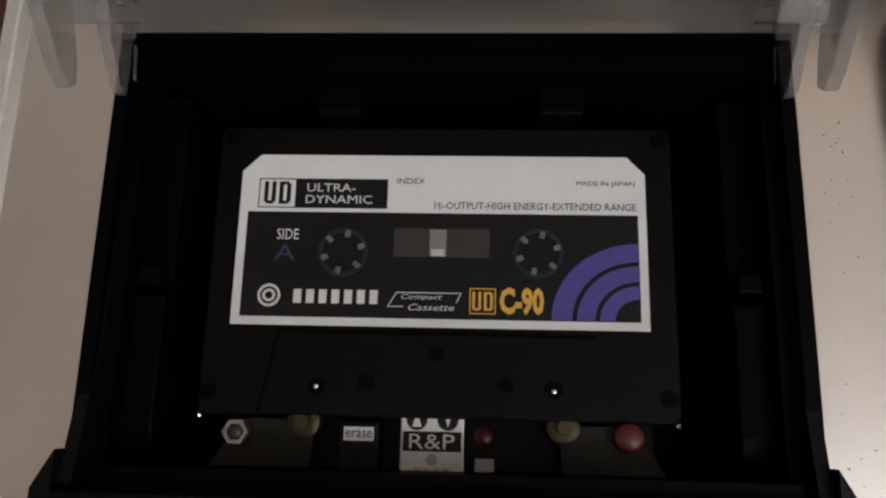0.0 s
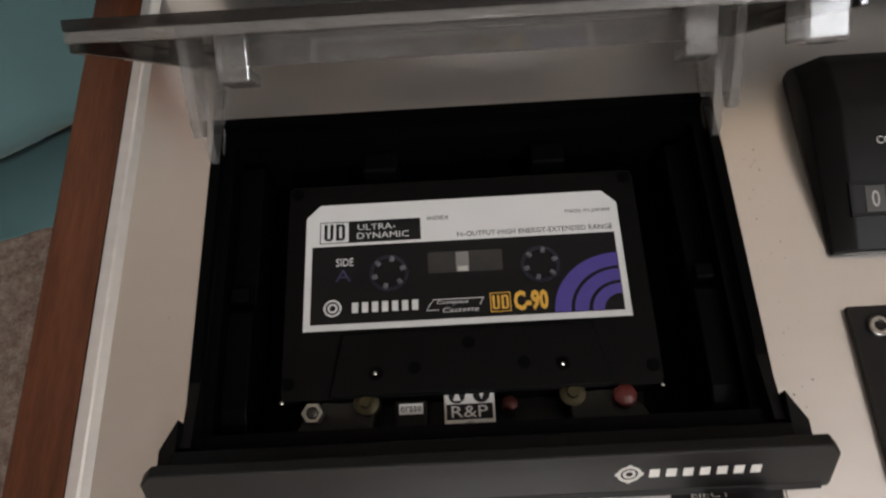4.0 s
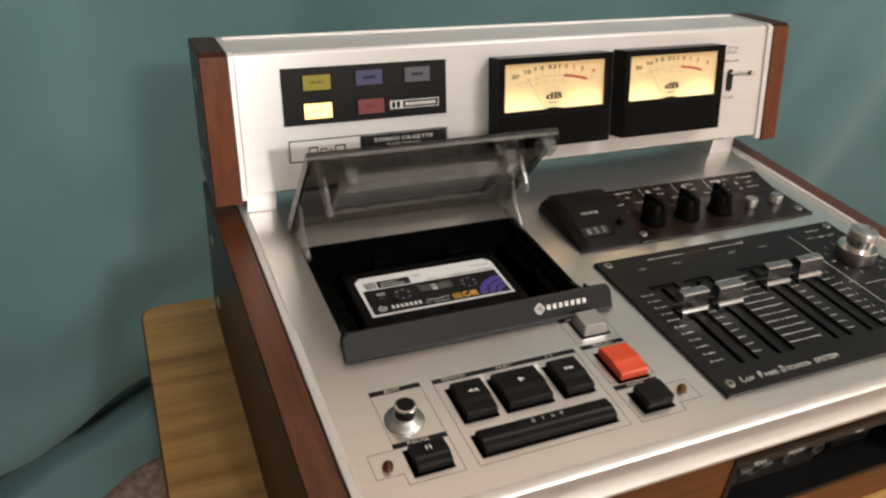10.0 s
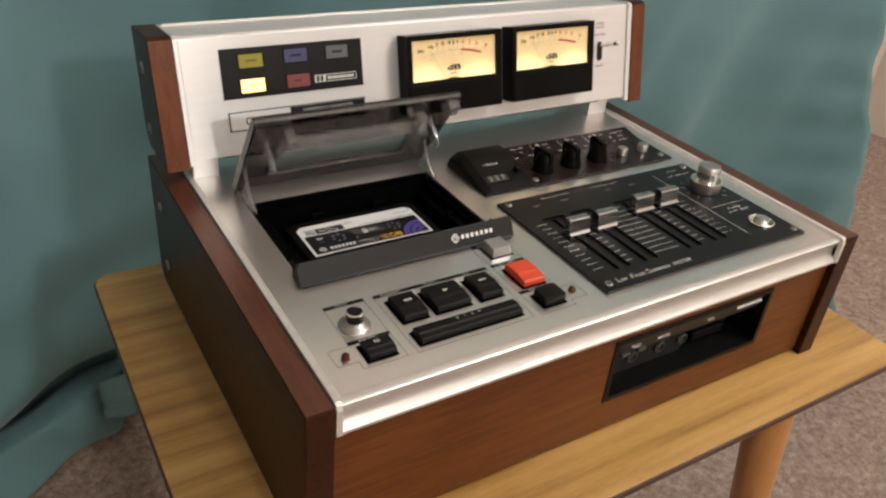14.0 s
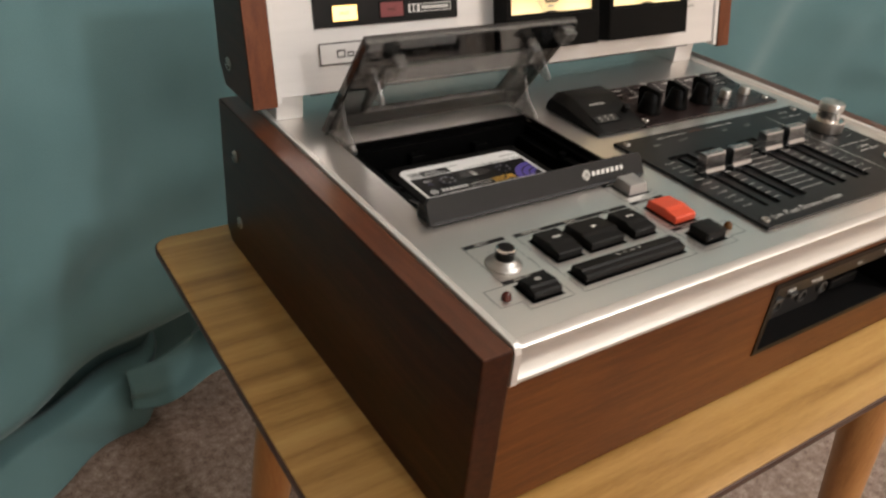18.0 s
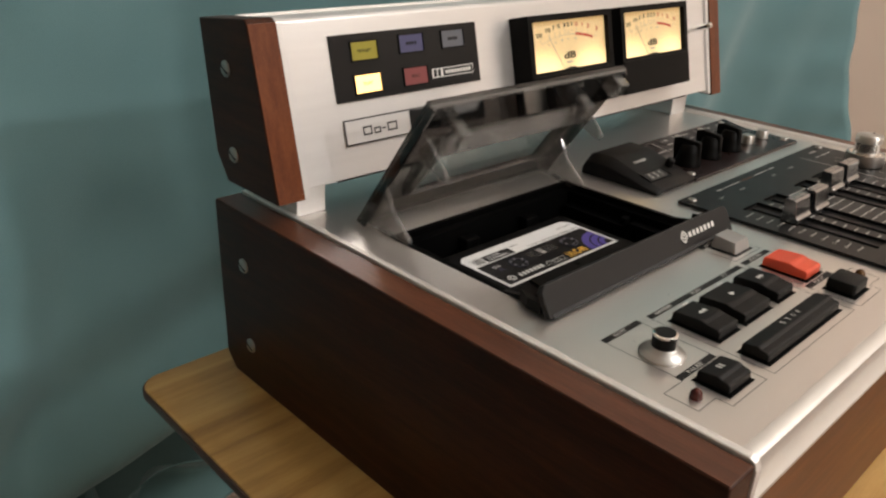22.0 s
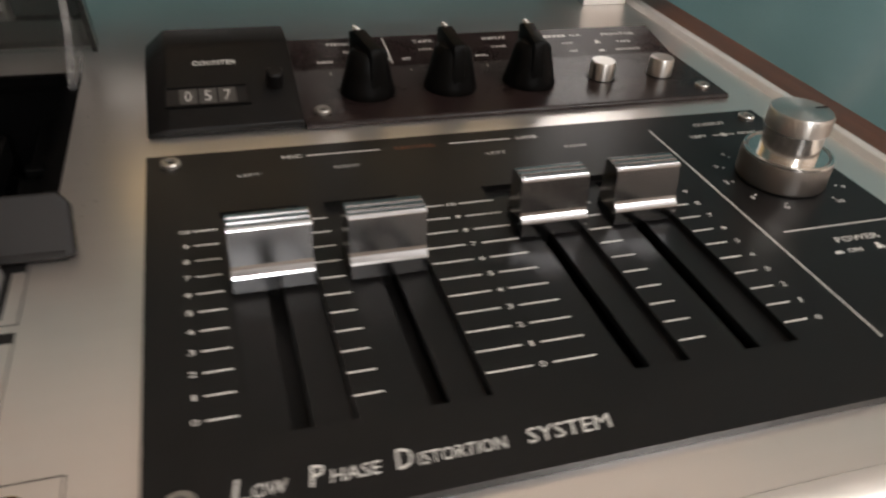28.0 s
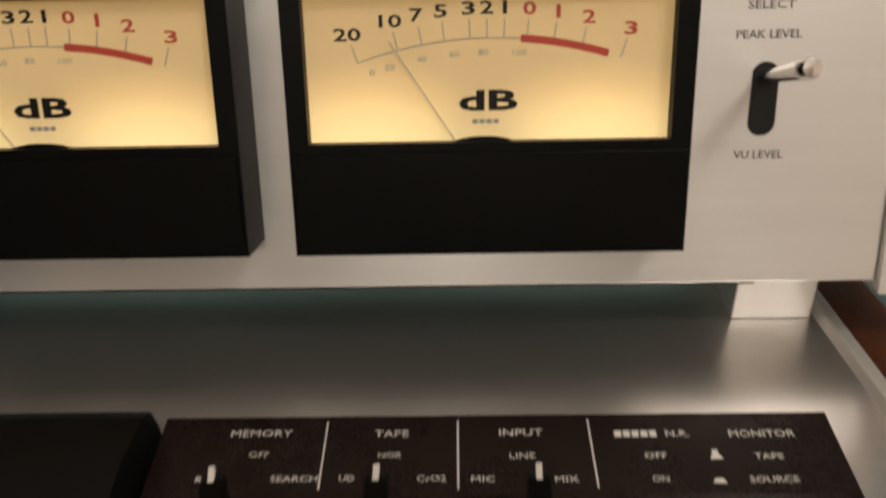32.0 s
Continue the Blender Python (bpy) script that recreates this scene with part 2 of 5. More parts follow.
ORANGE_INK = plain("faded_orange_ink", (0.16, 0.055, 0.02), 0.55, 0, 0.1, 300)
YELLOW_INK = plain("yellow_orange_ink", (0.75, 0.42, 0.06), 0.5, 0, 0.08, 300)
VIOLET_INK = plain("violet_ink", (0.082, 0.058, 0.29), 0.5, 0, 0.1, 200)
PAPER = plain("white_label_paper", (0.74, 0.74, 0.73), 0.5, 0, 0.03, 60, 0.03, 1500)
# Darker than the front veneer: shade on the sides is put into the colour.
WOOD_SHADED_SIDE = wood("red_brown_veneer_shaded_side", (0.013, 0.0045, 0.0022), (0.032, 0.0095, 0.0040), (0.062, 0.019, 0.0075), (14, 1, 14), 16, 0.36, 0.0, 0.0, 1.0, 0.16)
WOOD_FRONT = wood("red_brown_veneer_front", (0.062, 0.018, 0.0042), (0.112, 0.035, 0.0077), (0.162, 0.057, 0.0135), (1, 14, 14), 16, 0.40, 0.0, 0.0, 1.0, 0.25)
WOOD_CAP = wood("red_brown_veneer_upright", (0.069, 0.0165, 0.0052), (0.120, 0.032, 0.0095), (0.170, 0.052, 0.0165), (14, 14, 1), 16, 0.38, 0.0, 0.0, 1.0, 0.3)
WOOD_TOP = wood("red_brown_veneer_top", (0.046, 0.0145, 0.0064), (0.084, 0.0265, 0.0115), (0.128, 0.044, 0.0195), (14, 1, 14), 16, 0.32, 0.0, 0.1, 1.0, 0.4)
TABLE_WOOD = wood("golden_laminate", (0.29, 0.145, 0.034), (0.43, 0.238, 0.066), (0.53, 0.322, 0.105), (1.4, 12, 12), 9, 0.42, 80.0, 0.1, 0.95)
LEG_WOOD = wood("honey_leg_wood", (0.34, 0.14, 0.036), (0.45, 0.20, 0.058), (0.52, 0.26, 0.085), (12, 12, 1), 8, 0.35, 0.0, 0.3)
EDGE_WOOD = wood("dark_table_edging", (0.035, 0.014, 0.008), (0.060, 0.025, 0.013), (0.085, 0.036, 0.02), (1, 1, 12), 20, 0.5)
SMOKE = smoked("smoked_clear_plastic", (0.33, 0.318, 0.31), (0.22, 0.21, 0.20), 0.05, 0.016)
FOOT_SMOKE = smoked("pale_smoked_plastic", (0.45, 0.437, 0.425), (0.28, 0.27, 0.26), 0.06, 0.02)
FROST = smoked("hazy_clear_plastic", (0.66, 0.65, 0.64), (0.50, 0.49, 0.47), 0.14, 0.17)
# Pale haze stands in for lamp light mirrored along the window's sloped edge.
BEVEL = smoked("bevel_sheen_plastic", (0.50, 0.49, 0.48), (0.66, 0.645, 0.63), 0.08, 0.17)
CLEAR = smoked("clear_plastic", (0.87, 0.86, 0.85), (0.35, 0.34, 0.33), 0.05, 0.02)
ARM_CLEAR = smoked("clear_arm_plastic", (0.80, 0.80, 0.80), (0.45, 0.44, 0.43), 0.08, 0.20)
GLASS = clear("meter_window", (0.97, 0.96, 0.94), 0.05, 0.05)

# ---------------------------------------------------------------- builders (millimetres, in the deck's own axes)
MM = 0.001
FLAT = Matrix.Identity(4)
# the meter bridge's sloping face: x along it, y up it, z out of it
FACE = Matrix(((1, 0, 0, 0), (0, 0.2284, -0.9736, 244), (0, 0.9736, 0.2284, 20), (0, 0, 0, 1)))
# the cabinet's upright front: x along it, y up it, z out of it
FRONT = Matrix(((1, 0, 0, 0), (0, 0, -1, 0), (0, 1, 0, 0), (0, 0, 0, 1)))
LIFT = Matrix.Translation((0, 0, 107))


def part(name, bm, material, parent, label="", at=FLAT, lift=True, smooth=False):
    """One mesh under a thing or a part; the bmesh is in millimetres."""
    bm.transform(at)
    if lift:
        bm.transform(LIFT)
    bm.transform(Matrix.Scale(MM, 4))
    bmesh.ops.recalc_face_normals(bm, faces=bm.faces)
    me = bpy.data.meshes.new(name)
    bm.to_mesh(me)
    bm.free()
    if smooth:
        me.polygons.foreach_set("use_smooth", [True] * len(me.polygons))
        me.set_sharp_from_angle(angle=radians(38))
    me.materials.append(material)
    ob = new(name, me)
    ob.parent = parent
    return tagged(ob, label)


def thing(name, label, category, place=(0, 0, 0), group="", kind=""):
    ob = new(name)
    ob.location = place
    ob.empty_display_size = 0.02
    return tagged(ob, label, category, group, kind)


def box(x0, x1, y0, y1, z0, z1, bevel=0.0, seg=2, bm=None):
    own = bmesh.new()
    bmesh.ops.create_cube(own, size=1)
    own.transform(Matrix.LocRotScale(((x0 + x1) / 2, (y0 + y1) / 2, (z0 + z1) / 2), None, (x1 - x0, y1 - y0, z1 - z0)))
    if bevel:
        bmesh.ops.bevel(own, geom=own.edges[:], offset=bevel, segments=seg, affect="EDGES", profile=0.5)
    return merged(bm, own)


def merged(bm, own):
    if bm is None:
        return own
    me = bpy.data.meshes.new("tmp")
    own.to_mesh(me)
    own.free()
    bm.from_mesh(me)
    bpy.data.meshes.remove(me)
    return bm


def prism(points, a, b, axis="x", bevel=0.0, bm=None):
    """A profile pushed along an axis: points are (y, z) along x, (x, z) along y, (x, y) along z."""
    own = bmesh.new()
    def put(p, s):
        return {"x": (s, p[0], p[1]), "y": (p[0], s, p[1]), "z": (p[0], p[1], s)}[axis]
    lo = [own.verts.new(put(p, a)) for p in points]
    hi = [own.verts.new(put(p, b)) for p in points]
    own.faces.new(lo), own.faces.new(hi[::-1])
    for i in range(len(points)):
        j = (i + 1) % len(points)
        own.faces.new((lo[i], hi[i], hi[j], lo[j]))
    if bevel:
        bmesh.ops.recalc_face_normals(own, faces=own.faces)
        sharp = [e for e in own.edges if len(e.link_faces) == 2 and e.calc_face_angle(0) > 0.5]
        bmesh.ops.bevel(own, geom=sharp, offset=bevel, segments=2, affect="EDGES", profile=0.5)
    return merged(bm, own)


def lathe(profile, cx, cy, seg=40, bm=None, knurl=0.0):
    """A profile of (radius, height) turned round an upright axis."""
    own = bmesh.new()
    rings = []
    for r, z in profile:
        ring = []
        for i in range(seg):
            a = 2 * math.pi * i / seg
            rr = max(r, 0.001) * (1 - (knurl if i % 2 else 0) * (r > 0.5))
            ring.append(own.verts.new((cx + rr * math.cos(a), cy + rr * math.sin(a), z)))
        rings.append(ring)
    for a, b in zip(rings, rings[1:]):
        for i in range(seg):
            own.faces.new((a[i], a[(i + 1) % seg], b[(i + 1) % seg], b[i]))
    own.faces.new(rings[0][::-1]), own.faces.new(rings[-1])
    return merged(bm, own)


def frame_bm(x0, x1, y0, y1, w, z0, z1, bm=None):
    """A flat rectangular border of width w."""
    bm = box(x0, x1, y0, y0 + w, z0, z1, bm=bm)
    box(x0, x1, y1 - w, y1, z0, z1, bm=bm)
    box(x0, x0 + w, y0 + w, y1 - w, z0, z1, bm=bm)
    return box(x1 - w, x1, y0 + w, y1 - w, z0, z1, bm=bm)


def holed(x0, x1, y0, y1, holes, z0, z1):
    """A slab with rectangular openings (x0, x1, y0, y1) right through it."""
    xs = sorted({x0, x1, *(v for h in holes for v in h[:2])})
    ys = sorted({y0, y1, *(v for h in holes for v in h[2:])})
    bm = bmesh.new()
    at = {(x, y): bm.verts.new((x, y, z1)) for x in xs for y in ys}
    for xa, xb in zip(xs, xs[1:]):
        for ya, yb in zip(ys, ys[1:]):
            mx, my = (xa + xb) / 2, (ya + yb) / 2
            if not any(h[0] < mx < h[1] and h[2] < my < h[3] for h in holes):
                bm.faces.new((at[xa, ya], at[xb, ya], at[xb, yb], at[xa, yb]))
    for v in [v for v in bm.verts if not v.link_faces]:
        bm.verts.remove(v)
    low = bmesh.ops.extrude_face_region(bm, geom=bm.faces[:])["geom"]
    for v in [g for g in low if isinstance(g, bmesh.types.BMVert)]:
        v.co.z = z0
    return bm


def lines(segments, width, z0, z1):
    """Thin printed lines between (x, y) points."""
    bm = bmesh.new()
    for xa, ya, xb, yb in segments:
        d = Vector((xb - xa, yb - ya))
        length = d.length
        own = box(-width / 2, length + width / 2, -width / 2, width / 2, z0, z1)
        own.transform(Matrix.Translation((xa, ya, 0)) @ Matrix.Rotation(math.atan2(d.y, d.x), 4, "Z"))
        merged(bm, own)
    return bm


def letters(body, cx, cy, w, h, z=0.0, thick=0.06, turn=0.0, slant=0.0, bold=0.0):
    """Flat raised lettering fitted into a box w by h round (cx, cy)."""
    cu = bpy.data.curves.new("tmp", "FONT")
    cu.body, cu.extrude, cu.resolution_u, cu.shear, cu.offset = body, 0.5, 2, slant, bold
    ob = bpy.data.objects.new("tmp", cu)
    scene.collection.objects.link(ob)
    me = bpy.data.meshes.new_from_object(ob.evaluated_get(bpy.context.evaluated_depsgraph_get()))
    bm = bmesh.new()
    bm.from_mesh(me)
    bpy.data.objects.remove(ob)
    bpy.data.curves.remove(cu)
    bpy.data.meshes.remove(me)
    xs, ys = [v.co.x for v in bm.verts], [v.co.y for v in bm.verts]
    sx, sy = w / max(1e-6, max(xs) - min(xs)), h / max(1e-6, max(ys) - min(ys))
    mid = Vector(((max(xs) + min(xs)) / 2, (max(ys) + min(ys)) / 2, 0))
    bm.transform(Matrix.Translation((cx, cy, z + thick / 2)) @ Matrix.Rotation(radians(turn), 4, "Z")
                 @ Matrix.Diagonal((sx, sy, thick, 1)) @ Matrix.Translation(-mid))
    return bm


def printed(body, cx, cy, w, h, material, parent, z=0.0, at=FLAT, name="lettering", turn=0.0, slant=0.0, bold=0.0):
    return part(name, letters(body, cx, cy, w, h, z, 0.06, turn, slant, bold), material, parent, at=at)


def bars(cx, cy, w, h, count, material, parent, z=0.0, at=FLAT, name="lettering", fill=0.78):
    """Plain blocks in place of a word."""
    step = w / count
    for i in range(count):
        x = cx - w / 2 + step * (i + 0.5)
        part(name, box(x - step * fill / 2, x + step * fill / 2, cy - h / 2, cy + h / 2, z, z + 0.06), material, parent, at=at)
# ---------------------------------------------------------------- the room
def carpet_material():
    m, n, l, b = shader("beige_pile_carpet")
    vec = coords(n, l, (1, 1, 1))
    tuft, patch = noise_tex(n, l, vec, 420, 5, 0.8), noise_tex(n, l, vec, 110, 3, 0.6)
    add = n.new("ShaderNodeMath")
    add.operation = "MULTIPLY_ADD"
    add.inputs[1].default_value = 0.55
    l.new(tuft, add.inputs[0])
    half = n.new("ShaderNodeMath")
    half.operation = "MULTIPLY"
    half.inputs[1].default_value = 0.45
    l.new(patch, half.inputs[0])
    l.new(half.outputs[0], add.inputs[2])
    r = ramp(n, [(0.36, (0.17, 0.11, 0.086)), (0.5, (0.36, 0.26, 0.210)), (0.62, (0.56, 0.445, 0.37))])
    l.new(add.outputs[0], r.inputs[0])
    l.new(r.outputs[0], b.inputs["Base Color"])
    b.inputs["Roughness"].default_value = 0.95
    bumped(n, l, b, add.outputs[0], 0.9, 0.006)
    return m


def cloth_material():
    m, n, l, b = shader("teal_curtain_cloth")
    vec = coords(n, l, (1, 1, 1))
    weave, cloud = noise_tex(n, l, coords(n, l, (3, 3, 1)), 700, 3, 0.6), noise_tex(n, l, vec, 5, 3)
    add = n.new("ShaderNodeMath")
    add.operation = "MULTIPLY_ADD"
    add.inputs[1].default_value = 0.35
    l.new(weave, add.inputs[0])
    half = n.new("ShaderNodeMath")
    half.operation = "MULTIPLY"
    half.inputs[1].default_value = 0.65
    l.new(cloud, half.inputs[0])
    l.new(half.outputs[0], add.inputs[2])
    r = ramp(n, [(0.3, (0.080, 0.170, 0.182)), (0.7, (0.122, 0.232, 0.248))])
    l.new(add.outputs[0], r.inputs[0])
    l.new(r.outputs[0], b.inputs["Base Color"])
    b.inputs["Roughness"].default_value = 0.85
    b.inputs["Sheen Weight"].default_value = 0.15
    bumped(n, l, b, weave, 0.25, 0.001)
    return m


CARPET, CLOTH = carpet_material(), cloth_material()
WALL_PAINT = plain("beige_wall_paint", (0.66, 0.57, 0.49), 0.8, 0, 0.04, 3, 0.1, 300)
# Unseen south and west walls: tone chosen darker to hold back bounced light.
UNSEEN_WALL = plain("unseen_wall_tan", (0.30, 0.245, 0.195), 0.8, 0, 0.1, 3, 0.1, 300)
CEILING_PAINT = plain("off_white_ceiling_paint", (0.82, 0.80, 0.76), 0.85, 0, 0.04, 3, 0.1, 300)
FLOOR_Z = 0.05


def slab(name, x0, x1, y0, y1, z0, z1, material, label, category):
    ob = part(name, box(x0 * 1000, x1 * 1000, y0 * 1000, y1 * 1000, z0 * 1000, z1 * 1000), material, None, label, lift=False)
    return tagged(ob, label, category, "", "structure")


RX0, RX1, RY0, RY1, RZ1 = -1.6, 2.2, -3.6, 0.98, 2.42
slab("floor", RX0, RX1, RY0, RY1, FLOOR_Z - 0.1, FLOOR_Z, CARPET, "beige speckled pile carpet over the whole floor", "floor")
slab("wall_north", RX0, RX1, RY1, RY1 + 0.1, FLOOR_Z - 0.1, RZ1, WALL_PAINT, "plain beige painted wall behind the curtain", "wall")
slab("wall_south", RX0, RX1, RY0 - 0.1, RY0, FLOOR_Z - 0.1, RZ1, UNSEEN_WALL, "unseen closing wall, tan tone set to limit bounced light", "wall")
slab("wall_west", RX0 - 0.1, RX0, RY0 - 0.1, RY1 + 0.1, FLOOR_Z - 0.1, RZ1, UNSEEN_WALL, "unseen closing wall, tan tone set to limit bounced light", "wall")
slab("wall_east", RX1, RX1 + 0.1, RY0 - 0.1, RY1 + 0.1, FLOOR_Z - 0.1, RZ1, WALL_PAINT, "plain beige painted wall of the room", "wall")
slab("ceiling", RX0, RX1, RY0, RY1, RZ1, RZ1 + 0.1, CEILING_PAINT, "plain off-white painted ceiling", "ceiling")


def crease(x):
    """Height of the slack lower edge where the cloth laps over itself."""
    return 0.128 + 0.24 * (x + 0.19) + 0.006 * math.sin(x * 9 + 1.0)


def hang(x):
    """Where the cloth hangs, as seen from above."""
    return 0.62 - 0.36 * max(0, x - 0.12) - 0.26 * max(0, -0.08 - x)


def cloth(name, nu, nz, point, parent, label=""):
    """A sheet of cloth: point(s, h) gives its place in metres for s along it and h up it."""
    bm = bmesh.new()
    rows = [[bm.verts.new([1000 * c for c in point(i / nu, j / nz)]) for i in range(nu + 1)] for j in range(nz + 1)]
    for a, b in zip(rows, rows[1:]):
        for i in range(nu):
            bm.faces.new((a[i], a[i + 1], b[i + 1], b[i]))
    ob = part(name, bm, CLOTH, parent, label, lift=False, smooth=True)
    sol = ob.modifiers.new("thickness", "SOLIDIFY")
    sol.thickness = 0.0015
    return ob


def curtain():
    """A hanging cloth with soft slanting folds, lapped over itself near the floor."""
    root = thing("curtain", "teal green cloth curtain in soft folds down to the carpet", "curtain", (0, 0, 0))
    top = 1.12

    def upper(s, h):
        x = -1.45 + 2.395 * s
        t = min(1, max(0, (x - 0.16) / 0.3))
        t = t * t * (3 - 2 * t)
        foot = crease(x) * (1 - t) + (FLOOR_Z + 0.006) * t
        z = foot + (top - foot) * h ** 1.5
        y = hang(x)
        low = max(0.0, 1 - (z - FLOOR_Z) / 0.5)
        back = 1 / (1 + math.exp(-(x - 0.20) / 0.06)) * math.exp(-(max(0, x - 0.3) / 0.3) ** 2)
        y += 0.17 * low ** 1.4 * back
        ph = x - 0.42 * (z - 0.5)
        fold = math.sin(ph * 19 + 1.6 * math.sin(ph * 5)) * 0.5 + math.sin(ph * 43 + z * 2) * (0.22 if x < 0.1 else 0.10) + math.sin(ph * 71 + 2.0 * math.sin(ph * 13)) * 0.05
        hem = max(0, (s - 0.88) / 0.12)
        amp = (1 - 0.75 * hem) * 0.012 + (1 - 0.6 * hem) * 0.070 * min(0.7, max(0, x - 0.1)) + 0.010 * low
        y += amp * fold + (1 - 0.8 * hem) * (0.020 * noise.noise((x * 3, z * 2.2, 3.0)) + 0.005 * noise.noise((x * 9 + z * 3, z * 8, 1.0)))
        # the slack belly over the lap, tucked under at its edge
        over = (z - foot) * (1 - t) + 9 * t
        hemline = math.exp(-(over / 0.03) ** 2)
        y += 0.03 * hemline
        y -= 0.045 * math.exp(-((over - 0.07) / 0.05) ** 2) + 0.016 * math.exp(-((over - 0.20 - 0.2 * x) / 0.05) ** 2) * (x < 0.2)
        drop = max(0, 1 - (z - FLOOR_Z) / 0.65)
        x += (0.003 * math.sin(z * 95) + 0.004 * math.sin(z * 31)) * max(0, (s - 0.9) * 10) + 0.012 * (1 - hem) * noise.noise((z * 3, x * 2, 7.0)) + 0.24 * drop ** 1.7 * max(0, (s - 0.6) * 2.5)
        return x, y, z

    def lower(s, h):
        edge = -0.020 + 0.010 * h
        x = -1.45 + (1.45 + edge) * s
        z = FLOOR_Z + 0.006 + (crease(x) - 0.016 - FLOOR_Z) * (1 - (1 - h) ** 1.3)
        foot = 0.628 - 0.52 * min(0.35, max(0, -0.03 - x)) - 0.15 * max(0, -0.4 - x)
        y = foot + (hang(x) - 0.012 - foot) * h + 0.035 * max(0, (h - 0.78) / 0.22) ** 2
        y += 0.008 * math.sin(x * 46 + 5 * h) * (1 - 0.5 * h) + 0.008 * noise.noise((x * 7, z * 9, 5.0))
        y += 0.035 * max(0, (x - edge + 0.03) / 0.03) ** 2
        return x, y, z

    def tucked(s, h):
        x = -0.06 + 0.20 * s
        z = crease(x) - 0.074 + 0.07 * h - 0.01 * math.sin(s * 9)
        y = 0.602 + 0.010 * math.sin(h * 7 + s * 5) + 0.05 * max(0, 0.25 - h) - 0.02 * math.exp(-((h - 0.3) / 0.12) ** 2) + 0.03 * math.exp(-((s - 0.5) / 0.12) ** 2 - ((h - 0.62) / 0.2) ** 2)
        return x, y, z

    def inner(s, h):
        x = -1.45 + 1.62 * s
        return x, hang(x) + 0.062 + 0.01 * math.sin(x * 23), FLOOR_Z + 0.006 + (crease(x) + 0.06 - FLOOR_Z) * h

    cloth("hanging_cloth", 260, 150, upper, root)
    cloth("lower_fold", 150, 30, lower, root, "lower fold that rests on the carpet")
    cloth("tucked_fold", 40, 24, tucked, root)
    cloth("inner_fold", 80, 12, inner, root)
    return root


curtain()


# ---------------------------------------------------------------- the table
def rounded(x0, x1, y0, y1, r, seg=10):
    pts = []
    for cx, cy, a0 in ((x1 - r, y1 - r, 0), (x0 + r, y1 - r, 90), (x0 + r, y0 + r, 180), (x1 - r, y0 + r, 270)):
        for k in range(seg + 1):
            a = radians(a0 + 90 * k / seg)
            pts.append((cx + r * math.cos(a), cy + r * math.sin(a)))
    return pts


def table():
    root = thing("side_table", "small golden laminate side table with dark edge and round tapered legs", "table", (0, 0, FLOOR_Z))
    z = (TABLE_Z - FLOOR_Z) * 1000
    part("tabletop", prism(rounded(-67, 486, -42, 324, 13), z - 6, z, "z", 0.8), TABLE_WOOD, root, lift=False, smooth=True)
    part("edge_band", prism(rounded(-68.2, 487.2, -43.2, 325.2, 14), z - 6.4, z - 1.2, "z", 0.5), EDGE_WOOD, root, "dark brown edging strip", lift=False, smooth=True)
    part("apron", box(-4, 430, 20, 262, z - 36, z - 6.6, 2), LEG_WOOD, root, lift=False)
    for sx, sy, tx, ty in ((-1, -1, 10, 16), (1, -1, 428, 24), (-1, 1, 16, 252), (1, 1, 428, 258)):
        bm = lathe([(10, 0), (11, 4), (14, 90), (19, 300), (20.5, z - 20), (20.5, z - 6.6)], 0, 0, 28)
        shear = Matrix.Identity(4)
        shear[0][2], shear[1][2] = -sx * 0.10, -sy * 0.06
        bm.transform(Matrix.Translation((tx + sx * 0.10 * z, ty + sy * 0.06 * z, 0)) @ shear)
        part("leg", bm, LEG_WOOD, root, lift=False, smooth=True)
    return root


table()

# ---------------------------------------------------------------- the tape deck: cabinet, panel, bridge
deck = thing("cassette_deck", "silver and wood console cassette deck with lit meters and open lid", "cassette deck", (0, 0, TABLE_Z))
W = 402.0   # the panel's width
SIDE = [(-1.5, -107), (-1.5, 0.6), (307, 0.6), (308, -0.5), (308, -98), (299, -107)]
part("side_panel", prism(SIDE, -16, -0.2, "x", 0.8), WOOD_SHADED_SIDE, deck, "dark red-brown veneered side panel, shade put into its colour")
part("side_panel", prism(SIDE, W + 0.2, W + 16, "x", 0.8), WOOD_SHADED_SIDE, deck, "dark red-brown veneered side panel, shade put into its colour")
for tx0, tx1 in ((-15.4, -0.8), (W + 0.8, W + 15.4)):
    part("top_veneer", box(tx0, tx1, -1.0, 306.2, 0.5, 0.95, 0.15), WOOD_TOP, deck, "red-brown veneered top edge")
RECESS = (194, 340, -76, -30)
part("front_panel", holed(0, W, -104, -19.2, [(RECESS[0], RECESS[1], RECESS[2], RECESS[3])], -12, -4), WOOD_FRONT, deck,
     "red-brown veneered front panel", at=FRONT)
part("base_board", box(0, W, 6, 300, -106, -103), BLACK_PLASTIC, deck)
part("back_panel", box(0, W, 300, 304, -103, -2.2), BLACK_PLASTIC, deck)
WELL = (26, 169, 112, 207)
panel = part("top_panel", holed(3, W - 3, 6, 306, [(WELL[0], WELL[1], WELL[2], WELL[3]), (193, 376, 22, 136)], -2, 0), ALU, deck, "satin brushed aluminium top panel")
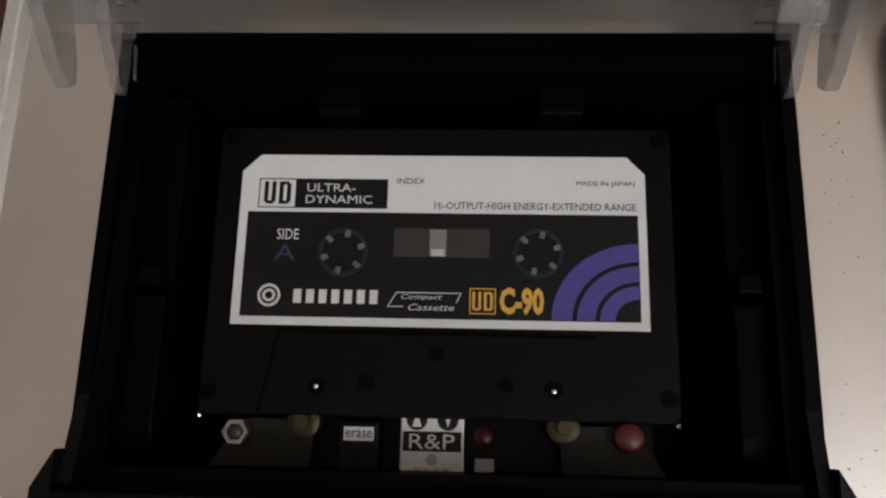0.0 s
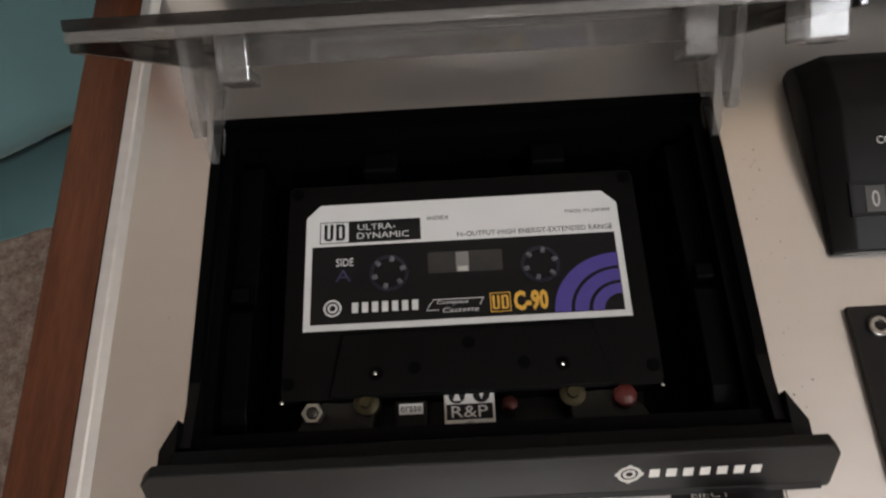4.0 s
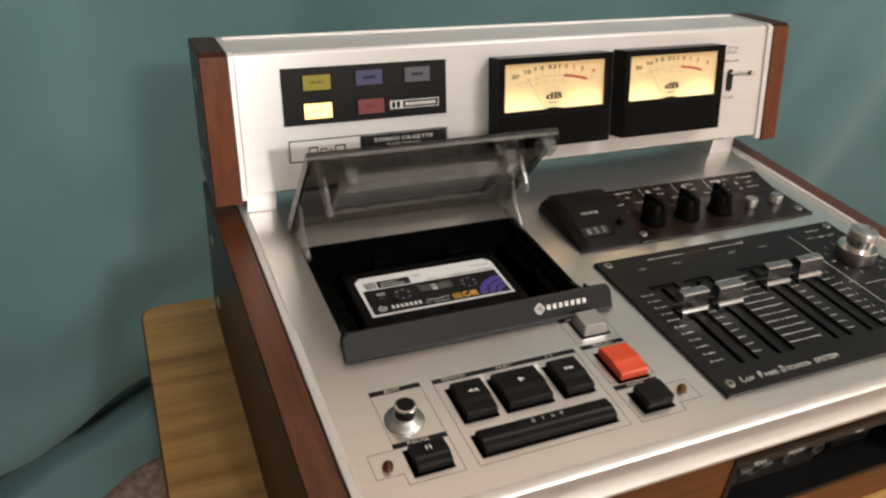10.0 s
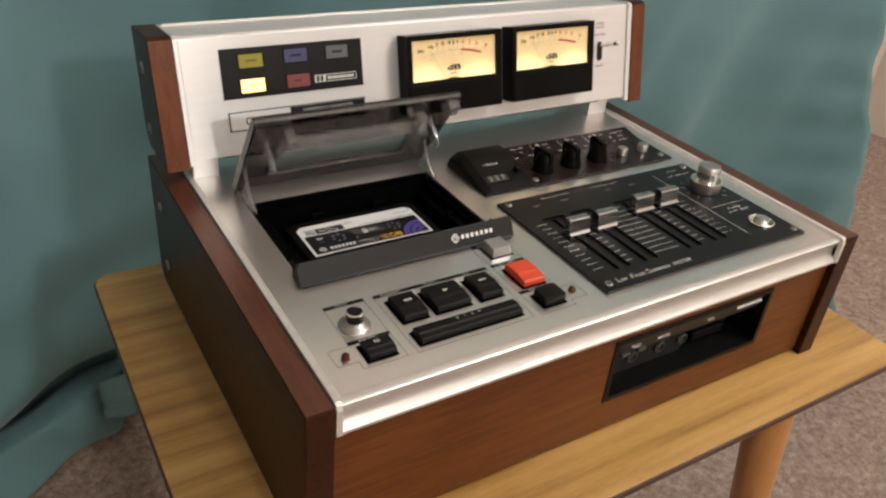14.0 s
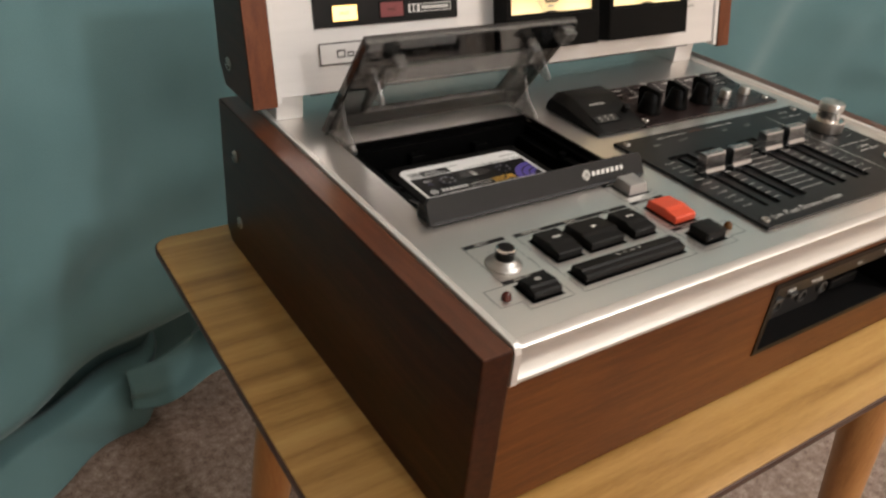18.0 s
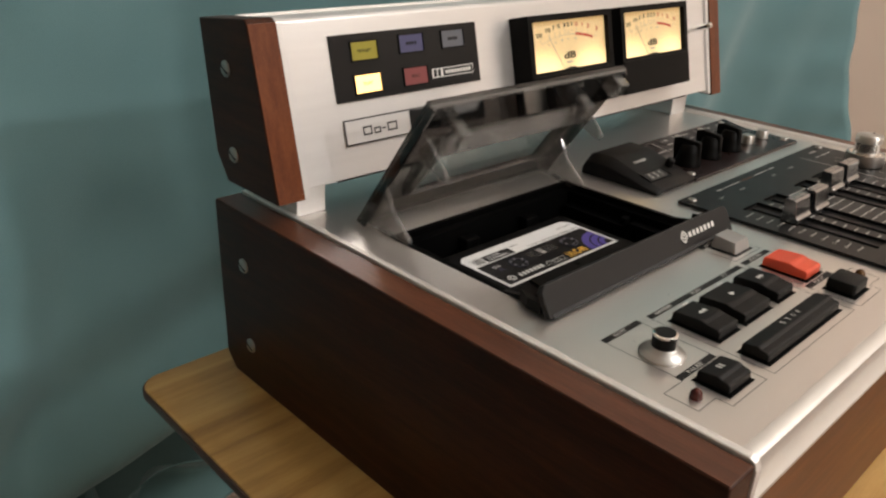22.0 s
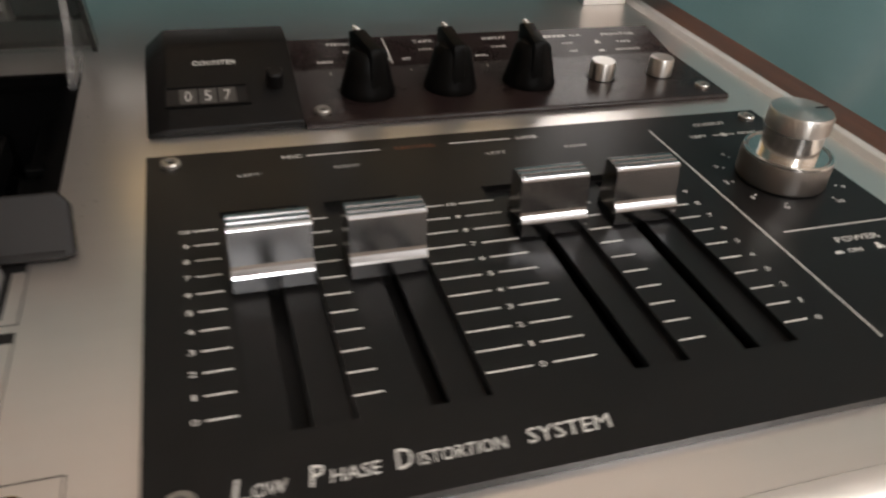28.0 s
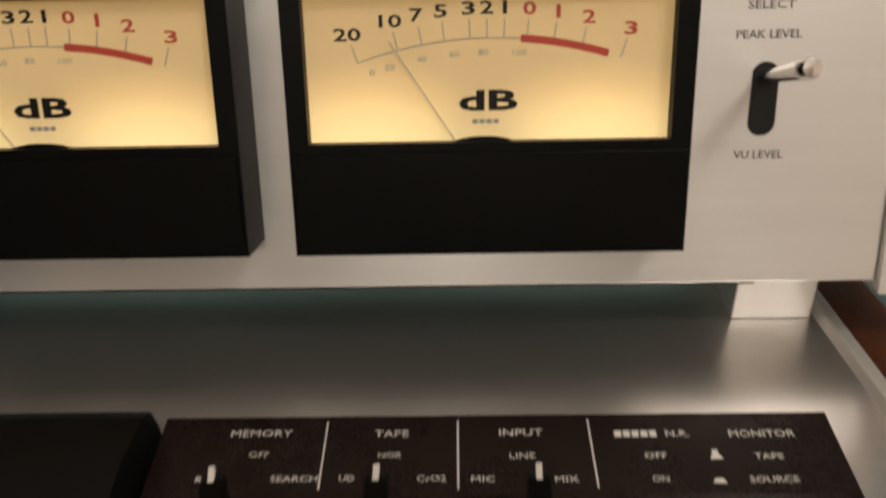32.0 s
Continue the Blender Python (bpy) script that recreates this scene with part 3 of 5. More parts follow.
for ex, d in ((0.1, 1), (W - 0.1, -1)):
    prof = [(ex, -3), (ex, 1.9), (ex + d * 0.4, 2.3), (ex + d * 3.0, 2.3), (ex + d * 3.6, 2.0), (ex + d * 5.0, 0.06), (ex + d * 5.0, -3)]
    part("rim", prism(prof, 1, 306, "y"), ALU_TRIM, panel)
    x0, x1 = sorted((ex, ex + d * 3.4))
    part("lip_end", prism([(1, 2.3), (-1.2, 1.2), (-2.2, -2), (-2.2, -18.6), (-1.2, -19.2), (1, -19.2)], x0, x1, "x", 0.2), ALU_TRIM, panel)
LIP = [(5.95, 0), (1.2, 0), (0, -0.9), (0.4, -2.5), (2.6, -6), (3.2, -10), (2.4, -13.5), (-0.6, -16), (-1.6, -17), (-1.6, -18.6), (-0.8, -19), (5.95, -19)]
part("front_lip", prism(LIP, 3.6, W - 3.6, "x"), LIP_ALU, panel, "satin curved aluminium front lip", smooth=True)


def bridge():
    """The raised meter bridge with wooden end caps, on two feet."""
    body = prism([(244, 20), (262.8, 100), (265, 101.2), (306, 97), (298, 19)], 3.0, W, "x", 0.6)
    br = part("meter_bridge", body, BRIDGE_ALU, deck, "silver raised bridge that holds the lamps and meters")
    part("top_edge", box(3.2, W - 0.2, 303.2, 305.6, 97.2, 98.6, 0.3), ALU_TRIM, br)
    plate = [(241.6, 17.4), (261.0, 100.6), (264.5, 102.2), (306.5, 97.8), (299.0, 17.4)]
    cap = [(240.8, 15.8), (260.6, 101.0), (263.4, 102.8), (307, 98.4), (299.5, 30), (290, 15.8)]
    for px0, px1, cx0, cx1 in ((-0.4, 2.9, -16.4, -0.5), (W + 0.1, W + 4.4, W + 4.5, W + 19.5)):
        part("end_plate", prism(plate, px0, px1, "x", 0.4), BRIDGE_ALU, br, "thin bright end plate")
        wood_end = part("end_cap", prism(cap, cx0, cx1, "x", 0.8), WOOD_SHADED_SIDE, br, "dark wooden end cap, side shade in its colour, with a red-brown front edge")
        front = [(cap[0][0] - 0.35, cap[0][1] + 0.6), (cap[1][0] - 0.35, cap[1][1] - 0.3), (cap[1][0] + 0.4, cap[1][1] - 0.3), (cap[0][0] + 0.4, cap[0][1] + 0.6)]
        part("front_veneer", prism(front, cx0 + 0.5, cx1 - 0.3, "x"), WOOD_CAP, wood_end, "red-brown veneer")
    # Added black sheet: stands in for the deep shade under the bridge.
    part("under_shade_sheet", prism([(246, 19.4), (297, 18.5), (297, 17.6), (246, 18.5)], 23.6, W - 28.6, "x"), BLACK_PLASTIC, br, "added black sheet for the shade under the bridge")
    for x0, x1 in ((4.5, 23), (W - 28, W - 6.5)):
        part("foot", box(x0, x1, 257, 300, 0.1, 20.2, 0.5), BRIDGE_ALU, br)
    return br


meter_bridge = bridge()


def slot_screw(x, y, z, at, parent, r=4.2):
    head = part("screw", lathe([(r, 0), (r, 0.8), (r * 0.8, 1.5), (r * 0.3, 1.8), (0.01, 1.85)], 0, 0, 24), NICKEL, parent, "slotted steel screw", at=at @ Matrix.Translation((x, y, z)), smooth=True)
    part("slot", box(-r * 0.85, r * 0.85, -0.5, 0.5, 1.2, 1.92), BLACK_INK, head, at=at @ Matrix.Translation((x, y, z)) @ Matrix.Rotation(0.5, 4, "Z"))


LEFT_SIDE = Matrix(((0, 0, -1, -16), (1, 0, 0, 0), (0, 1, 0, 0), (0, 0, 0, 1)))
for sy, sz in ((283, 76.5), (281.5, 32.5)):
    slot_screw(sy, sz, 0, LEFT_SIDE, meter_bridge)
for sy, sz in ((280.5, -31), (278.5, -81)):
    slot_screw(sy, sz, 0, LEFT_SIDE, deck)


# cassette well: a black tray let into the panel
tray = part("cassette_well", box(WELL[0] + 2, WELL[1] - 2, WELL[2] + 2, WELL[3] - 2, -34, -32), BLACK_RECESS_SHADE, deck, "black plastic cassette well, shade put into its colour")
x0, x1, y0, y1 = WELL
part("well_rim", holed(x0 + 0.2, x1 - 0.2, y0, y1 - 0.2, [(x0 + 3.0, x1 - 3.0, y0 + 4, y1 - 3.0)], -3, 0.3), BLACK_RECESS_SHADE, tray)
part("well_wall", holed(x0 + 2, x1 - 2, y0 + 2, y1 - 2, [(x0 + 6, x1 - 6, y0 + 4, y1 - 8)], -32, -3.1), BLACK_RECESS_SHADE, tray)
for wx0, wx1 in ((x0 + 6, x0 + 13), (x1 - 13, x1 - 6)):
    part("holder_rail", prism([(118, -26), (118, -9), (124, -7), (150, -7), (153, -10), (196, -10), (198, -12), (198, -26)], wx0, wx1, "x", 0.5), BLACK_RECESS_SHADE, tray)
    part("holder_spring", box(wx0 + 1, wx1 - 1, 152.5, 156.5, -9.9, -5.5, 0.5), BLACK_RECESS_SHADE, tray)
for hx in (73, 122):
    part("rear_stop", box(hx - 5, hx + 5, 192, 199, -24, -8.5, 0.8), BLACK_RECESS_SHADE, tray)

# front cover bar of the cassette holder
for ax0, ax1 in ((26.6, 29.2), (165.8, 168.4)):
    part("cover_arm", prism([(176, -6), (176, -3.2), (138, -1.4), (112.8, 3.5), (112.8, -6)], ax0, ax1, "x"), BLACK_PLASTIC, tray)
for ax0, ax1, d in ((22.6, 26.4, -1), (168.6, 172.6, 1)):
    part("cover_gusset", prism([(ax0 if d > 0 else ax1, 119), (ax1 if d > 0 else ax0, 112), (ax1 if d > 0 else ax0, 104.5), (ax0 if d > 0 else ax1, 104.5)], 0.35, 5.5, "z"), BLACK_PLASTIC, tray)
part("holder_front", prism([(103.0, 0.1), (103.0, 2.4), (107.4, 8.0), (111.5, 6.0), (112.4, 0.1)], 26.6, 168.4, "x", 0.4), BLACK_PLASTIC, tray)


# ---------------------------------------------------------------- printing and lettering on the cover bar
BAR_FACE = Matrix(((1, 0, 0, 0), (0, 0.4808, -0.8768, 97.8), (0, 0.8768, 0.4808, 1.2), (0, 0, 0, 1)))
bar_face = [(21.5, 0.6), (22.3, -0.2), (174.7, -0.2), (175.5, 0.6), (175.5, 11.2), (173.2, 14.3), (24.0, 14.3), (21.5, 11.6)]
cover = part("cover_bar", prism(bar_face, -3.4, 0.0, "z", 0.5), BAR_BLACK, deck, "matt dark grey cover bar with a white maker's mark", at=BAR_FACE)
part("lower_flange", prism([(97.9, 0.3), (97.2, 1.5), (98.4, 2.6), (103.4, 2.0), (103.4, 0.3)], 23.5, 173.5, "x", 0.3), BAR_BLACK, cover)


def maker_mark(cx, cy, r, parent, at, z, material):
    bm = bmesh.new()
    for k in range(20):
        a = 2 * math.pi * k / 20
        own = box(r * 0.72, r, -r * 0.19, r * 0.19, z, z + 0.06)
        own.transform(Matrix.Translation((cx, cy, 0)) @ Matrix.Rotation(a, 4, "Z"))
        merged(bm, own)
    for k in range(12):
        own = box(r * 0.30, r * 0.52, -r * 0.17, r * 0.17, z, z + 0.06)
        own.transform(Matrix.Translation((cx, cy, 0)) @ Matrix.Rotation(2 * math.pi * k / 12, 4, "Z"))
        merged(bm, own)
    for k in range(4):
        own = box(r * 0.9, r * 1.16, -r * 0.2, r * 0.2, z, z + 0.06)
        own.transform(Matrix.Translation((cx, cy, 0)) @ Matrix.Rotation(math.pi / 2 * k, 4, "Z"))
        merged(bm, own)
    return part("round_mark", bm, material, parent, at=at)


maker_mark(129.8, 7.6, 2.7, cover, BAR_FACE, 0.02, WHITE_INK)
bars(146.5, 7.6, 26, 2.7, 7, WHITE_INK, cover, 0.02, BAR_FACE, "maker_name", 0.6)

# ---------------------------------------------------------------- the open lid
LID = Matrix(((1, 0, 0, 0), (0, -0.578, -0.816, 230.4), (0, 0.816, -0.578, 2.4), (0, 0, 0, 1)))
lid = part("lid", holed(23.5, 173, 15.0, 90, [(46, 150, 18, 62)], 0, 2.2), SMOKE, deck, "smoked clear plastic lid, tilted wide open", at=LID)
part("lid_foot", box(23.5, 173, 0, 15.0, 0, 2.2), FOOT_SMOKE, lid, "paler hinge strip", at=LID)
part("lid_window", box(46, 150, 18, 62, 0.4, 1.6), CLEAR, lid, "clear window", at=LID)
part("window_edge", frame_bm(44.8, 151.2, 16.9, 63.2, 1.1, 2.2, 3.6), FROST, lid, at=LID)
for name, prof in (("window_bevel", [(63.0, 2.2), (63.0, 3.4), (55.0, 8.6), (53.6, 7.8)]), ("lower_bevel", [(17.0, 2.2), (17.0, 3.2), (21.6, 6.0), (22.6, 5.2)])):
    part(name, prism(prof, 45.0, 151.0, "x", 0.2), BEVEL if name == "window_bevel" else FROST, lid, "moulded bevel of the window, pale in place of lamp sheen", at=LID)
for bx0, bx1 in ((45.0, 46.6), (149.4, 151.0)):
    part("side_bevel", prism([(17, 2.2), (22, 6.0), (54, 8.2), (63, 2.2)], bx0, bx1, "x", 0.2), FROST, lid, at=LID)
part("lid_edge", box(23.5, 173, 88.4, 90, 2.2, 4.4, 0.3), FROST, lid, at=LID)
part("lid_edge", box(23.5, 173, 0, 1.4, 2.2, 4.0, 0.3), CLEAR, lid, at=LID)
for ax0, ax1 in ((23.5, 25.3), (171.2, 173)):
    part("lid_cheek", box(ax0, ax1, 1.5, 88.3, 2.2, 6.0, 0.3), SMOKE, lid, at=LID)
arm = [(2.2, 1.5), (12, 6.5)] + [(29 + 4.0 * math.cos(radians(a)), 18.6 + 4.0 * math.sin(radians(a))) for a in range(-80, 81, 20)] + [(14, 24), (2.2, 31)]
for ax0, ax1 in ((26.4, 28.8), (166.2, 168.6)):
    part("hinge_arm", prism([(p[1], p[0]) for p in arm], ax0, ax1, "x", 0.3), ARM_CLEAR, lid, "clear hinge arm", at=LID)
    part("arm_edge", prism([(7.0, 12.2), (15.4, 30.4), (16.6, 30.0), (8.4, 12.0)], ax0 - 0.5, ax1 + 0.5, "x", 0.2), FROST, lid, at=LID)
for ax0, ax1 in ((35.4, 37.8), (157.4, 159.8)):
    part("lid_rib", prism([(64.5, 2.2), (61.2, 20), (59.6, 24), (56.6, 24), (55, 20), (51.5, 2.2)], ax0, ax1, "x", 0.4), ARM_CLEAR, lid, at=LID)
for cx in (50, 147):
    part("clip", prism([(74, 2.2), (74, 12.5), (64, 13.5), (64, 11.0), (71, 10.0), (71, 2.2)], cx - 3.4, cx + 3.4, "x", 0.4), FROST, lid, at=LID)
    part("clip_tongue", box(cx - 1.2, cx + 1.2, 40, 64, 2.2, 4.6, 0.4), FROST, lid, at=LID)
part("latch_block", box(162, 171, 77, 87, 2.2, 12, 1.0), FROST, lid, at=LID)

# ---------------------------------------------------------------- transport controls
def key_slot(x0, x1, y0, y1):
    part("key_slot", box(x0 - 2.0, x1 + 0.7, y0 - 1.5, y1 + 0.6, 0.02, 0.1), BLACK_RECESS_SHADE, panel)


def key(name, x0, x1, y0, y1, material, label, height=5.4, ridge=0.38):
    """A piano-type key: a flat top rising to a crease, a sloping nose and an upright front."""
    d = y1 - y0
    prof = [(y1, 0.15), (y1 - 0.1, height - 1.6), (y1 - 0.9, height - 0.9), (y0 + d * (ridge + 0.06), height), (y0 + d * ridge, height - 0.15),
            (y0 + d * (ridge - 0.09), height - 0.8), (y0 + 1.4, height * 0.76), (y0 + 0.5, height * 0.70), (y0 + 0.1, height * 0.58), (y0, 0.15)]
    key_slot(x0, x1, y0, y1)
    return part(name, prism(prof, x0, x1, "x", 0.45), material, deck, label)


def caption(x0, x1, y, words, h=1.5):
    strip = part("caption_strip", box(x0, x1, y - 1.5, y + 1.5, 0.02, 0.12), BLACK_INK, panel)
    for body, cx, w in words:
        printed(body, cx, y, w * 1.1, h * 1.2, WHITE_INK, strip, 0.13)


def triangle(x, y, w, h, turn, z=0.0, bm=None):
    own = prism([(-w / 2, -h / 2), (w / 2, 0), (-w / 2, h / 2)], z, z + 0.06, "z")
    own.transform(Matrix.Translation((x, y, 0)) @ Matrix.Rotation(radians(turn), 4, "Z"))
    return merged(bm, own)


def icon(name, bm, x, y, z, parent, tip=0.0):
    part(name, bm, WHITE_INK, parent, at=Matrix.Translation((x, y, z)) @ Matrix.Rotation(radians(tip), 4, "X"))


for body, x0, x1, cx in (("rewind", 62.4, 77.8, 69.6), ("play", 84.0, 107.0, 95.4), ("forward", 114.6, 129.8, 121.6)):
    k = key(body + "_key", x0, x1, 44.6, 66.4, KEY_BLACK, "black plastic piano-type key with a white arrow")
    bm = bmesh.new()
    if body == "play":
        triangle(0, 0, 3.4, 3.0, 0, bm=bm)
    else:
        for dx in (-1.3, 1.3):
            triangle(dx, 0, 2.6, 2.6, 180 if body == "rewind" else 0, bm=bm)
    icon("arrow_mark", bm, cx + 1, 57.6, 5.17, k, -4.5)
stop = key("stop_key", 61.6, 129.0, 23.6, 35.2, KEY_BLACK, "long black stop key", 5.0, 0.4)
for i, ch in enumerate("STOP"):
    icon("lettering", letters(ch, 0, 0, 1.7, 2.2), 88.5 + 5.0 * i, 31.4, 4.82, stop, -8.0)
key("record_key", 145.8, 161.8, 45.4, 67.2, RED_KEY, "orange-red plastic record key", 5.8)
key_slot(145.6, 161, 23.6, 36.6)
part("ready_key", prism(rounded(145.6, 161, 23.6, 36.6, 1.2, 3), 0.1, 5.8, "z", 0.7), KEY_BLACK, deck, "square black plastic key", smooth=True)
pause = key("pause_key", 30.2, 46.4, 23.2, 36.6, KEY_BLACK, "square black plastic key with two white strokes", 5.0, 0.36)
bm = box(-1.3, -0.5, -1.3, 1.3, 0, 0.06)
box(0.5, 1.3, -1.3, 1.3, 0, 0.06, bm=bm)
icon("pause_mark", bm, 38, 31.8, 4.82, pause, -6.0)
bm = box(146.8, 161.6, 81.2, 94.8, 0.1, 7.0)
for v in bm.verts:
    if v.co.z > 3:
        v.co = Vector((154 + (v.co.x - 154) * 0.88, 88.4 + (v.co.y - 87.9) * 0.84, 5.8 + (v.co.y - 80.8) * 0.07))
bmesh.ops.bevel(bm, geom=bm.edges[:], offset=0.35, segments=2, affect="EDGES", profile=0.5)
eject = part("eject_button", bm, SATIN_GREY, deck, "silver metal eject button")
part("button_slot", box(144.6, 162.8, 79.8, 95.4, 0.02, 0.14), BLACK_INK, panel)
for name, cx, cy, col in (("pause_lamp", 19.4, 30.2, (0.06, 0.012, 0.008)), ("record_lamp", 171.2, 30.4, (0.10, 0.045, 0.012))):
    part(name, lathe([(2.4, 0.05), (2.4, 1.2), (2.0, 2.8), (1.0, 3.8), (0.01, 4.1)], cx, cy, 20), plain(name + "_lens", col, 0.22, 0, 0.1, 100, spec=0.3), panel, "small round indicator lamp", smooth=True)

# start knob: a flared silver collar round a black push knob
edit = part("edit_knob", lathe([(9.0, 0.05), (9.2, 1.0), (8.6, 1.7), (7.2, 2.3), (6.0, 3.1), (5.5, 3.9), (5.0, 4.1)], 35.6, 54.0, 48), COLLAR, deck, "flared silver collar round a black push knob", smooth=True)
part("knob_body", lathe([(4.7, 3.8), (4.7, 8.8)], 35.6, 54.0, 40), KEY_BLACK, edit, smooth=True)
part("knob_ring", lathe([(4.9, 8.8), (4.9, 9.5), (4.3, 9.8)], 35.6, 54.0, 40), CHROME, edit, smooth=True)
part("knob_cap", lathe([(4.1, 9.7), (3.9, 10.2), (0.01, 10.3)], 35.6, 54.0, 32), KEY_BLACK, edit, smooth=True)

caption(25.6, 50.8, 74.2, [("EDIT", 37, 7)])
caption(25.2, 50.6, 40.6, [("PAUSE", 37, 9)])
caption(56.8, 136, 73.4, [("REWIND", 68, 11), ("PLAY", 95, 7.5), ("F.F", 121, 4)])
caption(140, 166, 73.6, [("RECORD", 153, 11)])
caption(139.6, 164.8, 41.8, [("READY", 152, 9)])
caption(140, 165.4, 97.0, [("EJECT", 149, 8)])
thin = [(25.7, 73, 25.7, 41.4), (50.7, 73, 50.7, 41.4), (25.6, 39, 13, 39), (13, 39, 13, 25.4), (13, 25.4, 25, 25.4), (25, 25.4, 25, 19), (25, 19, 50.6, 19), (50.6, 19, 50.6, 39),
        (56.8, 72, 56.8, 18.8), (56.8, 18.8, 134, 18.8), (134, 18.8, 136, 72), (140, 72, 140, 45.6), (140, 45.6, 166, 45.6), (166, 72, 166, 45.6),
        (139.6, 40.4, 139.6, 18.4), (139.6, 18.4, 165, 18.4), (165, 18.4, 165, 23.6), (165, 23.6, 178, 23.6), (178, 23.6, 178, 37), (178, 37, 164.8, 37),
        (140, 96, 140, 77.6), (140, 77.6, 166, 77.6), (166, 77.6, 166, 98)]
part("ruled_border", lines(thin, 0.22, 0.02, 0.07), BLACK_INK, panel)
for x0, x1 in ((78.2, 82.4), (108.0, 112.4)):
    part("lamp_notch", box(x0, x1, 64.8, 70.6, 0.02, 0.1), WHITE_INK, panel)

rng = random.Random(4)
dust = bmesh.new()
for k in range(70):
    if k < 32:
        x, y = 175 + rng.gauss(0, 2.6), rng.uniform(100, 190)
    else:
        x, y = rng.uniform(6, 395), rng.uniform(10, 240)
    r = rng.uniform(0.06, 0.17)
    own = bmesh.new()
    bmesh.ops.create_icosphere(own, subdivisions=1, radius=r)
    own.transform(Matrix.Translation((x, y, 0.12)) @ Matrix.Rotation(rng.uniform(0, 3), 4, "Z") @ Matrix.Diagonal((rng.uniform(0.8, 2.6), 1, 0.4, 1)))
    if not (24 < x < 171 and 110 < y < 209) and not (188 < x < 381 and (y < 142 or 152 < y < 214)):
        merged(dust, own)
specks = part("dust_specks", dust, plain("grey_dust", (0.12, 0.11, 0.10), 0.9), panel, "fine dust specks")
tagged(specks, kind="stuff")

# ---------------------------------------------------------------- fader plate
PX0, PX1, PY0, PY1 = 189.7, 379.6, 18.0, 139.6
lanes = [(c - 9.4, c + 9.4, 36.0, 108.4) for c in (216, 241, 282.6, 308.4)]
plate = part("fader_plate", holed(PX0, PX1, PY0, PY1, lanes, 0.05, 2.0), BLACK_PLATE, deck, "black anodised plate with white fader scales")
for lx0, lx1, ly0, ly1 in lanes:
    c = (lx0 + lx1) / 2
    lane = part("fader_lane", holed(lx0 - 0.6, lx1 + 0.6, ly0 - 0.6, ly1 + 0.6, [(c - 1.8, c + 1.8, ly0 + 1, ly1 - 1)], -1.6, 0.2), BLACK_PLATE, plate)
    part("slit_bottom", box(c - 2.4, c + 2.4, ly0, ly1, -6.0, -5.0), BLACK_INK, lane)


def fader(cx, y):
    """A silver slider cap: a sloping shield with a ridged top, on a stem."""
    prof = [(y, 1.0), (y + 0.2, 4.6), (y + 0.5, 5.1), (y + 1.1, 5.5), (y + 1.6, 6.0), (y + 1.9, 6.8), (y + 3.15, 14.6), (y + 3.7, 15.3), (y + 8.8, 15.5), (y + 9.5, 14.9), (y + 9.8, 1.0)]
    cap = part("fader_knob", prism(prof, cx - 8.8, cx + 8.8, "x", 0.2), POLISHED, deck, "polished silver metal fader knob")
    for gy in (5.0, 7.0):
        part("cap_ridge", box(cx - 8.6, cx + 8.6, y + gy, y + gy + 0.5, 15.0, 15.75, 0.1), POLISHED, cap)
    part("stem", box(cx - 1.0, cx + 1.0, y + 4, y + 9.6, -4.0, 1.2), BLACK_PLASTIC, cap)


for cx, y in ((216, 76.8), (241, 76.6), (284.0, 84.6), (309.4, 85.2)):
    fader(cx, y)

marks = []
for i in range(11):
    y = 41.5 + 5.97 * i
    marks += [(200.4, y, 205.4, y), (225.8, y, 231.0, y), (251.2, y, 260.4, y), (265.0, y, 273.8, y), (293.0, y, 298.6, y), (318.6, y, 324.0, y)]
for mark in marks:
    part("scale_line", lines([mark], 0.42, 2.01, 2.07), WHITE_INK, plate)
for i in range(11):
    y = 41.5 + 5.97 * i
    for cx in (198.4, 262.7, 327.2):
        printed(str(i), cx, y, 2.2 if i == 10 else 0.6 if i == 1 else 1.3, 1.5, WHITE_INK, plate, 2.01, name="scale_number")
for body, cx, cy, w, h, mt in (("MIC", 227.2, 133.4, 5.4, 1.7, WHITE_INK), ("RECORD", 262.0, 133.4, 12, 1.6, ORANGE_INK), ("LINE", 296.4, 133.6, 6.4, 1.7, WHITE_INK),
                               ("LEFT", 215.2, 125.4, 6, 1.4, GREY_INK), ("RIGHT", 241, 125.6, 7, 1.4, GREY_INK), ("LEFT", 284, 125.8, 6, 1.4, GREY_INK), ("RIGHT", 309, 125.8, 7, 1.4, GREY_INK),
                               ("OUTPUT", 358.4, 132.0, 11.5, 1.9, WHITE_INK), ("LEFT", 350.0, 124.6, 5.4, 1.4, WHITE_INK), ("RIGHT", 367.4, 124.6, 6.6, 1.4, WHITE_INK),
                               ("POWER", 359.0, 66.2, 13, 2.1, WHITE_INK), ("ON", 354.4, 61.6, 4.2, 1.6, WHITE_INK), ("OFF", 367.4, 61.6, 6, 1.6, WHITE_INK)):
    printed(body, cx, cy, w, h, mt, plate, 2.01)
for body, x0, x1, h in (("L", 203.2, 205.6, 4.2), ("OW", 206.3, 211.8, 2.7), ("P", 215.2, 217.8, 4.2), ("HASE", 218.5, 227, 2.7), ("D", 229.4, 232.4, 4.2), ("ISTORTION", 233.1, 249, 2.7), ("SYSTEM", 252.6, 269, 3.3)):
    printed(body, (x0 + x1) / 2, 23.6 + h / 2, x1 - x0, h, WHITE_INK, plate, 2.01, slant=0.18)
